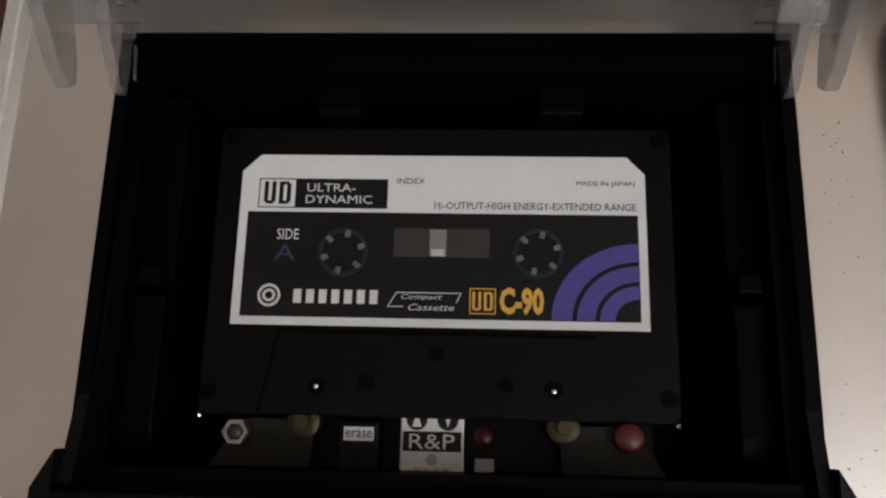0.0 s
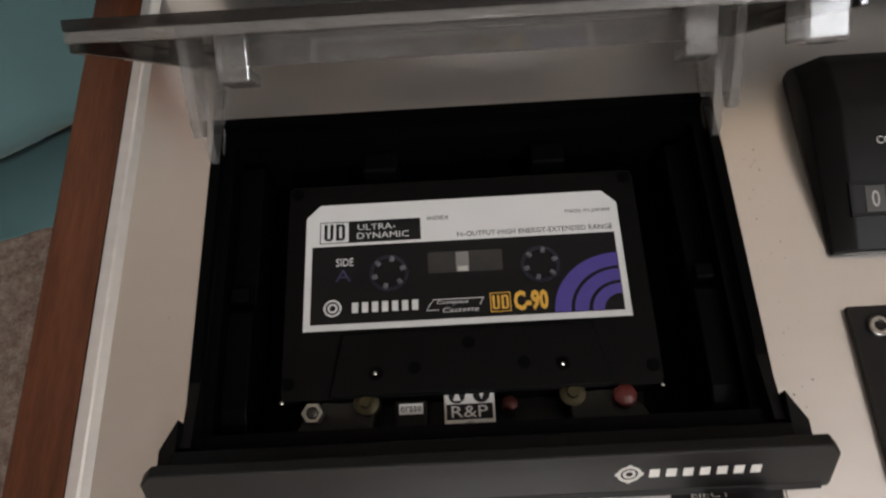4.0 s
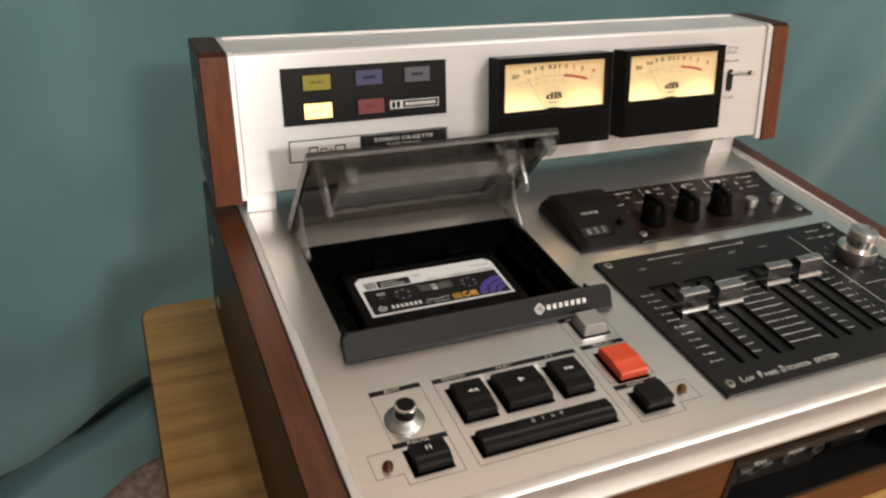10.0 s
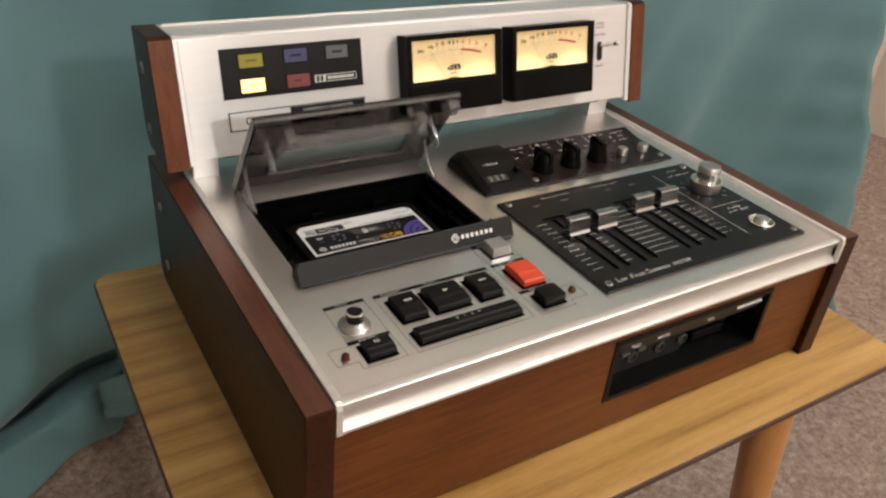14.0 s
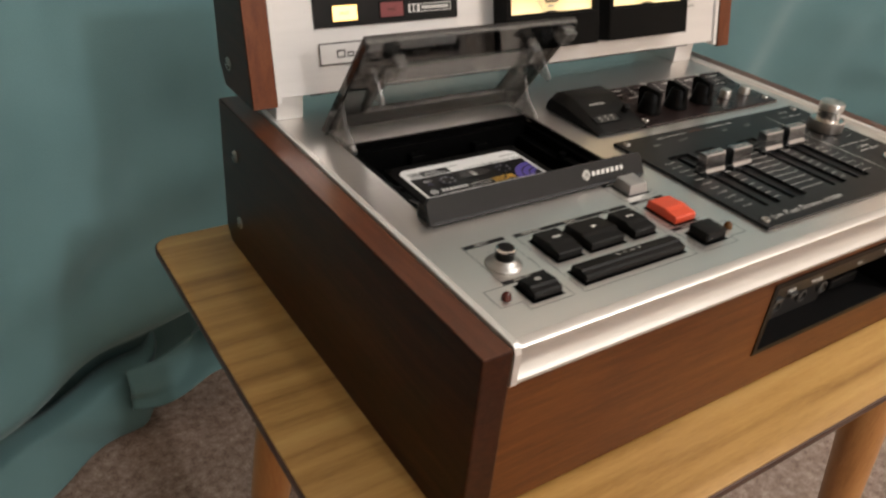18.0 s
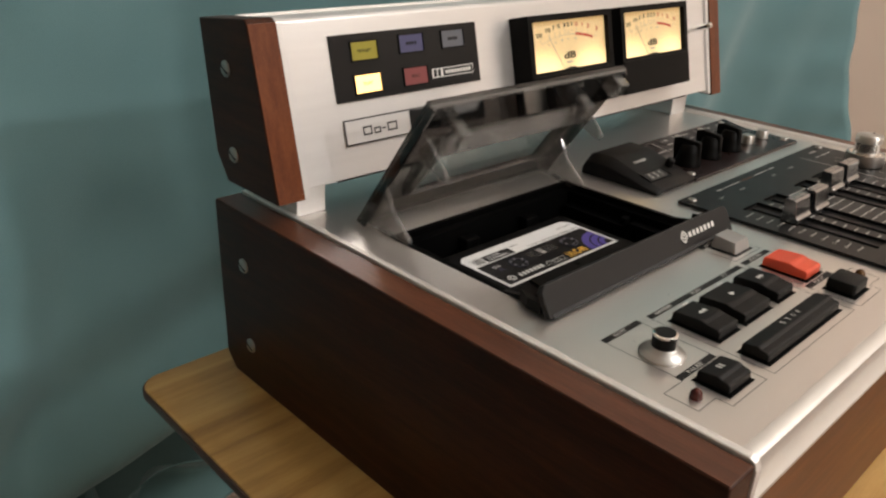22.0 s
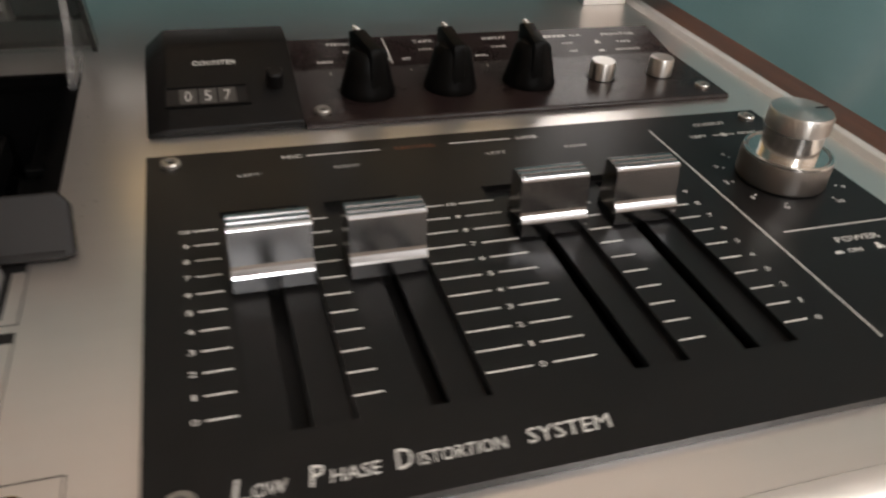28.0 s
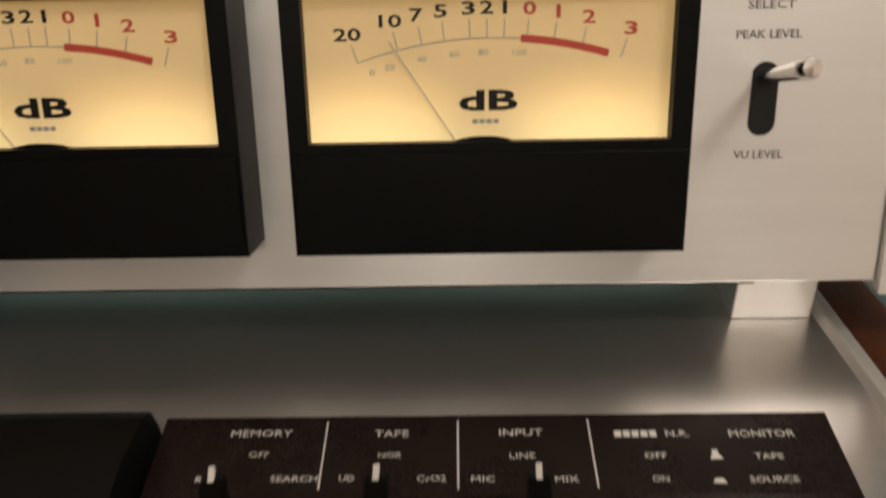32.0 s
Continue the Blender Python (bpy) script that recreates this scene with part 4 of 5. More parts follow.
for rule in [(231.6, 133.4, 251.5, 133.4), (272.4, 133.5, 290.6, 133.5), (336.4, 33, 336.4, 131), (341.8, 72.2, 377, 72.2)]:
    part("ruled_line", lines([rule], 0.4, 2.01, 2.07), WHITE_INK, plate)
bm = lathe([(1.1, 2.01), (1.1, 2.07)], 358.8, 124.5, 16)
lines([(355.2, 124.5, 362.4, 124.5)], 0.4, 2.01, 2.07) and merged(bm, lines([(355.2, 124.5, 362.4, 124.5)], 0.4, 2.01, 2.07))
part("dual_knob_symbol", bm, WHITE_INK, plate)
for bx, tall in ((349.6, 0), (362.2, 1)):
    bm = prism([(bx - 1.3, 60.9), (bx + 1.3, 60.9), (bx + 0.8, 62.0), (bx - 0.8, 62.0)], 2.01, 2.07, "z")
    if tall:
        box(bx - 0.6, bx + 0.6, 62.0, 63.2, 2.01, 2.07, bm=bm)
    part("push_symbol", bm, WHITE_INK, plate)
for i in range(11):
    a = radians(240 - 30 * i)
    cx, cy = 359.2 + 17.4 * math.cos(a), 97.6 + 17.4 * math.sin(a)
    printed(str(i), cx, cy, 2.2 if i == 10 else 0.6 if i == 1 else 1.3, 1.6, WHITE_INK, plate, 2.01, name="scale_number")
    part("scale_dot", lathe([(0.35, 2.01), (0.35, 2.07)], 359.2 + 15.3 * math.cos(a), 97.6 + 15.3 * math.sin(a), 8), WHITE_INK, plate)


def socket_screw(x, y, z, parent, r=2.6):
    s = part("screw", lathe([(r, z), (r, z + 0.9), (r * 0.85, z + 1.3), (r * 0.55, z + 1.3), (r * 0.5, z + 0.5), (0.01, z + 0.5)], x, y, 24), NICKEL, parent, "small steel socket screw", smooth=True)
    part("socket", lathe([(r * 0.5, z + 0.5), (r * 0.5, z + 0.62)], x, y, 6), BLACK_INK, s)


for sx, sy in ((195.8, 134.2), (373.6, 134.0), (195.6, 24.6), (374.4, 23.8)):
    socket_screw(sx, sy, 2.0, plate)

# double output knob and power button
knob = part("output_knob", lathe([(11.8, 2.1), (12.3, 2.6), (12.3, 9.6), (11.9, 10.4), (11.2, 10.6), (10.6, 10.2), (10.2, 8.6), (7.9, 8.4)], 359.2, 97.6, 72, knurl=0.012), DARK_TURNED, deck, "double turned aluminium volume knob", smooth=True)
part("knob_rim", lathe([(12.1, 9.7), (12.05, 10.5), (11.3, 10.75), (11.2, 10.3)], 359.2, 97.6, 64), CHROME, knob, "bright rim", smooth=True)
part("knob_stem", lathe([(7.9, 2.2), (7.9, 17.6)], 359.2, 97.6, 64), CHROME, knob, smooth=True)
part("upper_knob", lathe([(7.9, 17.4), (8.5, 17.8), (8.6, 22.0), (8.1, 22.7), (0.01, 22.9)], 359.2, 97.6, 64), TURNED, knob, "turned aluminium cap", smooth=True)
part("pointer_notch", box(363.4, 367.2, 97.25, 97.95, 22.4, 22.92), BLACK_INK, knob)
power = part("power_button", lathe([(5.6, 2.1), (5.6, 5.2), (5.2, 5.8), (0.01, 5.8)], 359.2, 41.2, 40), TURNED, deck, "round silver power button in a dished ring", smooth=True)
part("dished_ring", lathe([(9.6, 2.05), (9.6, 3.4), (8.8, 3.9), (6.4, 2.6), (6.2, 2.1)], 359.2, 41.2, 48), CHROME, power, smooth=True)

# ---------------------------------------------------------------- counter block and selector plate
wedge = [(154, 0.1), (154, 2.6), (189, 13.6), (192, 14.2), (204, 14.2), (208, 12.4), (210, 6), (210, 0.1)]
bm = prism(wedge, 189.8, 234, "x")
bmesh.ops.bisect_plane(bm, geom=bm.verts[:] + bm.edges[:] + bm.faces[:], plane_co=(196.0, 0, 0), plane_no=(1, 0, 0))
for v in bm.verts:
    if v.co.x < 190:
        v.co.z *= 0.62          # the left end slopes away
bmesh.ops.recalc_face_normals(bm, faces=bm.faces)
sharp = [e for e in bm.edges if len(e.link_faces) == 2 and e.calc_face_angle(0) > 0.3]
bmesh.ops.bevel(bm, geom=sharp, offset=0.6, segments=2, affect="EDGES", profile=0.5)
block = part("counter_block", bm, BLACK_PLASTIC, deck, "black plastic wedge with tape counter", smooth=True)
SLOPE = Matrix(((1, 0, 0, 0), (0, 0.954, -0.300, 154), (0, 0.300, 0.954, 2.6), (0, 0, 0, 1)))
printed("COUNTER", 210.4, 28.6, 13, 2.0, WHITE_INK, block, 0.02, SLOPE)
part("counter_bezel", frame_bm(195.2, 219.4, 8.8, 17.8, 0.8, 0.02, 0.7), BLACK_PLASTIC, block, at=SLOPE)
part("counter_window", box(196, 218.6, 9.6, 17.0, 0.02, 0.18), BLACK_INK, block, at=SLOPE)
GREY_WHEEL = plain("grey_counter_wheel", (0.035, 0.033, 0.031), 0.35, 0, 0.1, 200)
for i in range(3):
    cx = 201.8 + 5.6 * i
    part("counter_wheel", box(cx - 2.5, cx + 2.5, 9.9, 16.7, 0.2, 0.32, 0.05), GREY_WHEEL, block, at=SLOPE)
    printed("057"[i], cx, 13.3, 2.0, 4.4, GREY_INK, block, 0.34, SLOPE, name="counter_digit")
part("reset_button", lathe([(2.6, 0.1), (2.6, 4.6), (2.0, 5.2), (0.01, 5.2)], 227.4, 17.2, 24), KEY_BLACK, block, at=SLOPE, smooth=True)
BP = [(152.8, 0.1), (152.8, 1.4), (153.6, 1.9), (193.2, 2.2), (213.4, 5.6), (213.6, 5.0), (213.6, 0.1)]
brown = part("selector_plate", prism(BP, 234.2, 380.2, "x", 0.2), BROWN_PLATE, deck, "dark brown-black plate with three selector knobs")
UPPER = Matrix(((1, 0, 0, 0), (0, 0.986, -0.166, 193.2), (0, 0.166, 0.986, 2.2), (0, 0, 0, 1)))
for body, cx, cy, w, h in (("MEMORY", 256.4, 16.0, 13.4, 1.7), ("OFF", 256.8, 10.4, 4.4, 1.4), ("SEARCH", 265.2, 4.4, 9.8, 1.4), ("REW", 247.4, 4.4, 5.4, 1.4),
                           ("TAPE", 284.9, 15.6, 7.4, 1.7), ("NOR", 284.8, 10.0, 5, 1.4), ("UD", 276.2, 4.4, 3.2, 1.4), ("CrO2", 293.8, 4.2, 6, 1.4),
                           ("INPUT", 313, 15.6, 9.4, 1.7), ("LINE", 312.9, 9.6, 5.4, 1.4), ("MIC", 304.4, 4.0, 4.8, 1.4), ("MIX", 321.6, 3.8, 4.8, 1.4),
                           ("N.R.", 346.6, 15.0, 5, 1.6), ("OFF", 340.9, 9.4, 4.6, 1.4), ("ON", 340.8, 3.7, 3.4, 1.4), ("MONITOR", 364.6, 14.8, 14, 1.7), ("TAPE", 364.4, 9.0, 6, 1.4), ("SOURCE", 363.8, 3.4, 10, 1.4)):
    printed(body, cx, cy, w, h, WHITE_INK, brown, 0.02, UPPER)
bars(337.6, 15.0, 9.4, 1.6, 5, WHITE_INK, brown, 0.02, UPPER, "maker_name")
for bx, by in ((353.4, 9.0), (352.6, 3.2)):
    bm = prism([(bx - 1.4, by - 0.6), (bx + 1.4, by - 0.6), (bx + 0.8, by + 0.5), (bx - 0.8, by + 0.5)], 0.02, 0.08, "z")
    if by > 5:
        box(bx - 0.6, bx + 0.6, by + 0.5, by + 1.7, 0.02, 0.08, bm=bm)
    part("push_symbol", bm, WHITE_INK, brown, at=UPPER)
for rx in (270.6, 299.3, 327.8):
    part("ruled_line", lines([(rx, 1.8, rx, 18.8)], 0.35, 0.02, 0.08), WHITE_INK, brown, at=UPPER)
for cx in (257, 285, 313.2):
    for dx in (-9.2, 0.2, 8.8):
        part("detent_mark", box(cx + dx - 0.15, cx + dx + 0.15, 188.4, 189.8, 2.15, 2.28), WHITE_INK, brown)
for sx, sy in ((240.2, 160.6), (373.8, 160.2)):
    socket_screw(sx, sy, 1.9, brown)


def selector(cx, turn):
    """A black pointer knob: round skirt and a tall tapering finger grip."""
    at = Matrix.Translation((cx, 173.4, 1.9)) @ Matrix.Rotation(radians(turn), 4, "Z")
    k = part("selector_knob", lathe([(8.8, 0.05), (9.0, 1.2), (8.5, 2.6), (7.2, 8.0), (6.0, 13.2), (4.6, 14.6), (0.01, 14.8)], 0, 0, 40), KNOB_BLACK, deck, "black pointer knob with a white index", at=at, smooth=True)
    grip = prism([(-8.2, 1.2), (-7.2, 14.6), (-6.2, 16.4), (7.2, 18.2), (10.8, 16.8), (10.6, 12.4), (9.2, 1.2)], -2.1, 2.1, "x", 0.6)
    part("finger_grip", grip, KNOB_BLACK, k, at=at, smooth=True)
    part("index_line", box(-0.55, 0.55, 7.2, 11.05, 17.0, 18.3), WHITE_INK, k, at=at)


selector(257, 12)
selector(285, 2)
selector(313.2, -4)
for cx in (340.6, 363.9):
    b = part("push_button", lathe([(4.4, 1.9), (4.4, 7.6), (4.0, 8.4), (0.01, 8.4)], cx, 173.0, 36), TURNED, deck, "small round silver push button", smooth=True)
    part("button_collar", lathe([(5.2, 1.9), (5.2, 2.2), (4.6, 2.3)], cx, 173.0, 36), BLACK_PLASTIC, b)

# ---------------------------------------------------------------- meter bridge: lamps, sign, meters, switch
ind = part("indicator_panel", box(29, 135.2, 39.4, 73.6, 0.05, 0.8), BLACK_PLATE, meter_bridge, "glossy black panel with six coloured lamps", at=FACE)
for body, cx, cy, col, power_w, base in (("MEMORY", 50.6, 64.6, (0.55, 0.42, 0.02), 0.10, (0.24, 0.21, 0.025)), ("", 83.6, 65.6, (0.10, 0.11, 0.35), 0.03, (0.06, 0.06, 0.13)),
                                         ("SIG", 115.4, 65.6, (0.25, 0.27, 0.30), 0.03, (0.10, 0.105, 0.12)), ("PLAY", 50.4, 47.6, (1.0, 0.62, 0.20), 2.2, (0.9, 0.6, 0.25)),
                                         ("REC", 84.2, 47.8, (0.6, 0.10, 0.09), 0.04, (0.19, 0.05, 0.05))):
    lampw = part("lamp_window", box(cx - 8.6, cx + 8.6, cy - 4.6, cy + 4.6, 0.82, 1.0, 0.05), glow("lamp_glow", col, power_w, base), ind, at=FACE)
    part("window_rim", frame_bm(cx - 9.2, cx + 9.2, cy - 5.2, cy + 5.2, 0.6, 0.82, 1.5), BLACK_PLASTIC, lampw, at=FACE)
    if body in ("MEMORY", "PLAY", "REC"):
        printed(body, cx, cy, 9 if body == "MEMORY" else 6, 1.8, BLACK_INK, lampw, 1.02, FACE)
    else:
        bars(cx, cy, 8, 1.8, 4, BLACK_INK, lampw, 1.02, FACE)
bars(113.2, 47.4, 33, 5.2, 1, WHITE_INK, ind, 0.82, FACE, "maker_logo", 1.0)
part("logo_field", box(105.2, 129.2, 45.3, 49.5, 0.9, 0.98), BLACK_INK, ind, at=FACE)
bars(117.2, 47.4, 21, 2.0, 9, WHITE_INK, ind, 1.0, FACE, "maker_name")
for dx in (99.0, 102.2):
    part("logo_field", prism([(dx - 1.1, 45.4), (dx + 1.1, 45.4), (dx + 1.1, 49.4), (dx - 1.1, 49.4)], 0.9, 0.98, "z"), BLACK_INK, ind, at=FACE)

sign = part("name_plate", box(30.8, 135.2, 17.0, 30.2, 0.05, 0.7), BRIDGE_ALU, meter_bridge, "silver name plate with a thin black border", at=FACE)
part("plate_border", frame_bm(30.6, 135.4, 16.8, 30.4, 0.7, 0.72, 0.95), BLACK_INK, sign, at=FACE)
for mx0, mx1, my in ((42.6, 48.6, 25.6), (50.0, 54.6, 24.2), (59.4, 66.2, 25.6)):
    part("maker_mark", frame_bm(mx0, mx1, 20.9, my, 0.8, 0.72, 0.8), BLACK_INK, sign, at=FACE)
part("maker_mark", box(55.6, 58.2, 22.6, 23.4, 0.72, 0.8), BLACK_INK, sign, at=FACE)
strip = part("plate_strip", box(75.8, 134.4, 17.8, 29.4, 0.72, 0.9), BLACK_INK, sign, at=FACE)
printed("STEREO CASSETTE", 105.2, 26.0, 40, 2.4, WHITE_INK, strip, 0.92, FACE)
printed("TAPE DECK", 105.2, 22.2, 24, 2.2, WHITE_INK, strip, 0.92, FACE)
bars(105.2, 19.2, 12, 1.6, 5, GREY_INK, strip, 0.92, FACE)


def dial_material():
    m, n, l, b = shader("lit_meter_dial")
    b.inputs["Base Color"].default_value = (0.62, 0.52, 0.34, 1)
    b.inputs["Roughness"].default_value = 0.6
    tc, sep = n.new("ShaderNodeTexCoord"), n.new("ShaderNodeSeparateXYZ")
    l.new(tc.outputs["UV"], sep.inputs[0])
    r = ramp(n, [(0.0, (1.0, 0.76, 0.36)), (0.35, (0.96, 0.62, 0.24)), (1.0, (0.85, 0.50, 0.17))])
    l.new(sep.outputs[1], r.inputs[0])
    l.new(r.outputs[0], b.inputs["Emission Color"])
    # two small bulbs behind the lower corners
    total = None
    for bx in (0.16, 0.80):
        vec = n.new("ShaderNodeVectorMath")
        vec.operation = "MULTIPLY_ADD"
        vec.inputs[1].default_value, vec.inputs[2].default_value = (1.0, 0.62, 0.0), (-bx, 0.0, 0.0)
        l.new(tc.outputs["UV"], vec.inputs[0])
        ln = n.new("ShaderNodeVectorMath")
        ln.operation = "LENGTH"
        l.new(vec.outputs[0], ln.inputs[0])
        mr = n.new("ShaderNodeMapRange")
        mr.interpolation_type = "SMOOTHERSTEP"
        mr.inputs["From Min"].default_value, mr.inputs["From Max"].default_value = 0.03, 0.42
        mr.inputs["To Min"].default_value, mr.inputs["To Max"].default_value = 1.0, 0.0
        l.new(ln.outputs["Value"], mr.inputs["Value"])
        add = n.new("ShaderNodeMath")
        add.inputs[1].default_value = 0.52
        l.new(mr.outputs[0], add.inputs[0])
        if total:
            l.new(total, add.inputs[1])
        total = add.outputs[0]
    l.new(total, b.inputs["Emission Strength"])
    return m


DIAL = dial_material()


def meter(x0, x1):
    """A black meter housing that stands out of the bridge, with a lit dial in its upper half."""
    y0, y1 = 13.0, 73.0
    case = part("meter", holed(x0, x1, y0, y1, [(x0 + 4.4, x1 - 4.4, 38.0, 69.0)], 0.05, 15.0), METER_BLACK, meter_bridge, "black level meter with a warm lit dial", at=FACE)
    part("lower_cover", box(x0 + 0.6, x1 - 0.6, y0 + 0.6, 36.0, 15.0, 15.8, 0.3), METER_BLACK, case, at=FACE)
    fx0, fx1, fy0, fy1 = x0 + 4.3, x1 - 4.3, 37.9, 69.1
    NEAR = FACE @ Matrix.Translation((0, 0, 3.6))
    part("dial_backing", box(fx0, fx1, fy0, fy1, 7.6, 7.95), BLACK_INK, case, at=NEAR)
    bm = bmesh.new()
    vs = [bm.verts.new((x, y, 8.0)) for x, y in ((fx0, fy0), (fx1, fy0), (fx1, fy1), (fx0, fy1))]
    f = bm.faces.new(vs)
    uv = bm.loops.layers.uv.new("UVMap")
    for lp, c in zip(f.loops, ((0, 0), (1, 0), (1, 1), (0, 1))):
        lp[uv].uv = c
    dial = part("dial", bm, DIAL, case, at=NEAR)
    cx = (fx0 + fx1) / 2
    px, py, rad = cx + 0.6, -28.4, 88.0
    def on(a, r):
        return px + r * math.sin(radians(a * 0.685)), py + r * math.cos(radians(a * 0.685))
    arc = [(*on(a, rad), *on(a + 1.5, rad)) for a in range(-27, 6, 1)]
    part("scale_arc", lines(arc, 0.24, 8.02, 8.06), GREY_INK, dial, at=NEAR)
    ring = [on(a, rad - 0.8) for a in range(6, 25, 2)] + [on(a, rad + 0.8) for a in range(24, 5, -2)]
    part("red_arc", prism(ring, 8.02, 8.07, "z"), RED_INK, dial, at=NEAR)
    ticks = []
    for body, a, mt in (("20", -27.5, 0), ("10", -19, 0), ("7", -14, 0), ("5", -9.4, 0), ("3", -4.2, 0), ("2", -0.8, 0), ("1", 2.6, 0), ("0", 7.2, 1), ("1", 12.6, 1), ("2", 18.4, 1), ("3", 26.6, 1)):
        ticks.append((*on(a, rad), *on(a, rad + 3.8)))
        wide = 0.9 if body == "1" else 2.8
        printed(body, *on(a, rad + 6.2), (5.8 if body == "20" else 4.8) if len(body) > 1 else wide, 2.7, RED_INK if mt else BLACK_INK, dial, 8.02, NEAR, "dial_number", bold=0.02)
    part("scale_ticks", lines(ticks, 0.25, 8.02, 8.06), GREY_INK, dial, at=NEAR)
    for body, a in (("0", -25.4), ("20", -21.5), ("40", -14.5), ("60", -7.6), ("80", -1.6), ("100", 6)):
        printed(body, *on(a, rad - 2.9), 0.9 * len(body) + 0.3, 1.2, GREY_INK, dial, 8.02, NEAR, "dial_number")
    printed("dB", cx, fy0 + 8.7, 12.8, 4.4, BLACK_INK, dial, 8.02, NEAR, bold=0.03)
    bars(cx - 0.6, fy0 + 4.2, 6, 1.0, 4, GREY_INK, dial, 8.02, NEAR)
    part("needle", lines([(cx - 7.0, fy0 - 0.2, cx - 21.0, fy0 + 21.2)], 0.26, 8.6, 8.8), GREY_INK, dial, at=NEAR)
    part("needle_hub", prism([(cx - 1 + 7 * math.cos(radians(a)), fy0 - 0.5 + 1.6 * math.sin(radians(a))) for a in range(0, 181, 15)], 8.9, 9.6, "z"), METER_BLACK, dial, at=NEAR)
    pane = part("dial_window", box(fx0 - 0.2, fx1 + 0.2, fy0 - 0.2, fy1 + 0.2, 13.4, 13.9), GLASS, case, "clear window", at=FACE)
    pane.visible_shadow = False


meter(166.2, 252.8)
meter(263.6, 350.2)

sw = part("toggle_slot", prism([(370.4 + 3.1 * math.cos(radians(a)), (50.0 if a < 180 else 39.2) + 3.0 * math.sin(radians(a))) for a in range(0, 361, 20)], 0.03, 0.2, "z"), BLACK_INK, meter_bridge, at=FACE)
part("toggle_lever", lathe([(1.4, 0.2), (1.7, 8), (2.3, 20), (2.4, 22.6), (1.9, 23.8), (0.01, 24.0)], 0, 0, 24), CHROME, sw, "chrome toggle lever", at=FACE @ Matrix.Translation((370.4, 49.6, 0)) @ Matrix.Rotation(radians(-8), 4, "X"), smooth=True)
for body, cy, w, mt in (("METER", 68.6, 9.6, BLACK_INK), ("SELECT", 65.4, 10.4, BLACK_INK), ("PEAK LEVEL", 59.0, 14.6, BLACK_INK), ("VU LEVEL", 31.8, 11.4, BLACK_INK)):
    printed(body, 370.4, cy, w, 1.8, mt, meter_bridge, 0.03, FACE)

# ---------------------------------------------------------------- socket recess in the front
rx0, rx1, rz0, rz1 = RECESS
FASCIA = plain("satin_black_strip", (0.016, 0.015, 0.0145), 0.4, 0.0, 0.2, 60, 0.04, 1800, spec=0.3)
DARK_SWITCH = plain("dull_grey_switch", (0.05, 0.048, 0.045), 0.45)
pocket = part("socket_recess", holed(rx0 - 2, rx1 + 2, rz0 - 2, rz1 + 2, [(rx0 + 1.5, rx1 - 1.5, rz0 + 1.5, rz1 - 1.5)], -30, -3.2), BLACK_PLASTIC, deck, "black recess with small sockets", at=FRONT)
part("recess_back", box(rx0, rx1, rz0, rz1, -32, -30.1), BLACK_PLATE, pocket, at=FRONT)
part("recess_fascia", prism([(rz1 - 1.6, -5.6), (rz1 - 17.5, -9.8), (rz1 - 17.5, -12), (rz1 - 1.6, -12)], rx0 + 1.6, rx1 - 1.6, "x", 0.3), FASCIA, pocket, "black printed strip", at=FRONT)
part("recess_shelf", box(rx0 + 1.6, rx0 + 84, rz0 + 1.6, rz1 - 18, -22, -19.5, 0.3), FASCIA, pocket, at=FRONT)
for cx in (207, 221):
    part("small_switch", box(cx - 3.6, cx + 3.6, rz1 - 16.4, rz1 - 13.8, -9.0, -6.2, 0.4), DARK_SWITCH, pocket, at=FRONT)
for jx in (228.0, 254.0, 276.0):
    part("jack_socket", lathe([(4.6, -19.4), (4.6, -17.6), (3.2, -17.2), (3.0, -19.0)], jx, rz0 + 13, 24), DARK_SWITCH, pocket, "round jack socket", at=FRONT, smooth=True)
STRIP = FRONT @ Matrix.Translation((0, rz1 - 1.6, -5.55)) @ Matrix.Rotation(-math.atan2(4.2, 15.9), 4, "X")
for body, cx, w in (("TEST", 211.5, 8.5), ("PHONES", 236, 11), ("MIC", 281, 6)):
    printed(body, cx, -5.8, w, 2.0, WHITE_INK, pocket, 0.02, STRIP)
bars(320, -4.8, 26, 2.0, 9, WHITE_INK, pocket, 0.02, STRIP)
part("lamp_cover", box(290, 322, rz0 + 4, rz0 + 12, -29, -20, 1.5), BLACK_PLASTIC, pocket, at=FRONT)

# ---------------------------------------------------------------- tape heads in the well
# Zinc, brass and red cap are darkened: the well's shade is in their colours.
ZINC = plain("shaded_zinc_plate", (0.018, 0.017, 0.014), 0.45, 0.2, 0.2, 200, spec=0.2)
heads = part("head_plate", box(50, 142, 116, 130, -24, -21), BLACK_PLASTIC, deck, "dark metal head plate with guides and tape heads")
for sx, d in ((48, 1), (144, -1)):
    part("roller_bracket", prism([(sx, 114.4), (sx + d * 22, 114.4), (sx + d * 23, 125.6), (sx + d * 9, 126), (sx + d * 4, 121)], -20.9, -13.2, "z", 0.4), ZINC, heads, "zinc bracket, darkened for the shade in the well")
nut = part("adjust_nut", lathe([(3.0, -13.2), (3.0, -11.0), (2.7, -10.6), (1.8, -10.6), (1.8, -12.6)], 55, 122.8, 6), plain("dull_nickel", (0.42, 0.41, 0.37), 0.35, 0.9), heads, "steel hexagon nut")
part("nut_stud", lathe([(1.5, -13.0), (1.5, -10.2), (1.1, -9.9), (0.01, -9.9)], 55, 122.8, 16), plain("dark_stud", (0.06, 0.058, 0.05), 0.4, 0.7), nut, smooth=True)
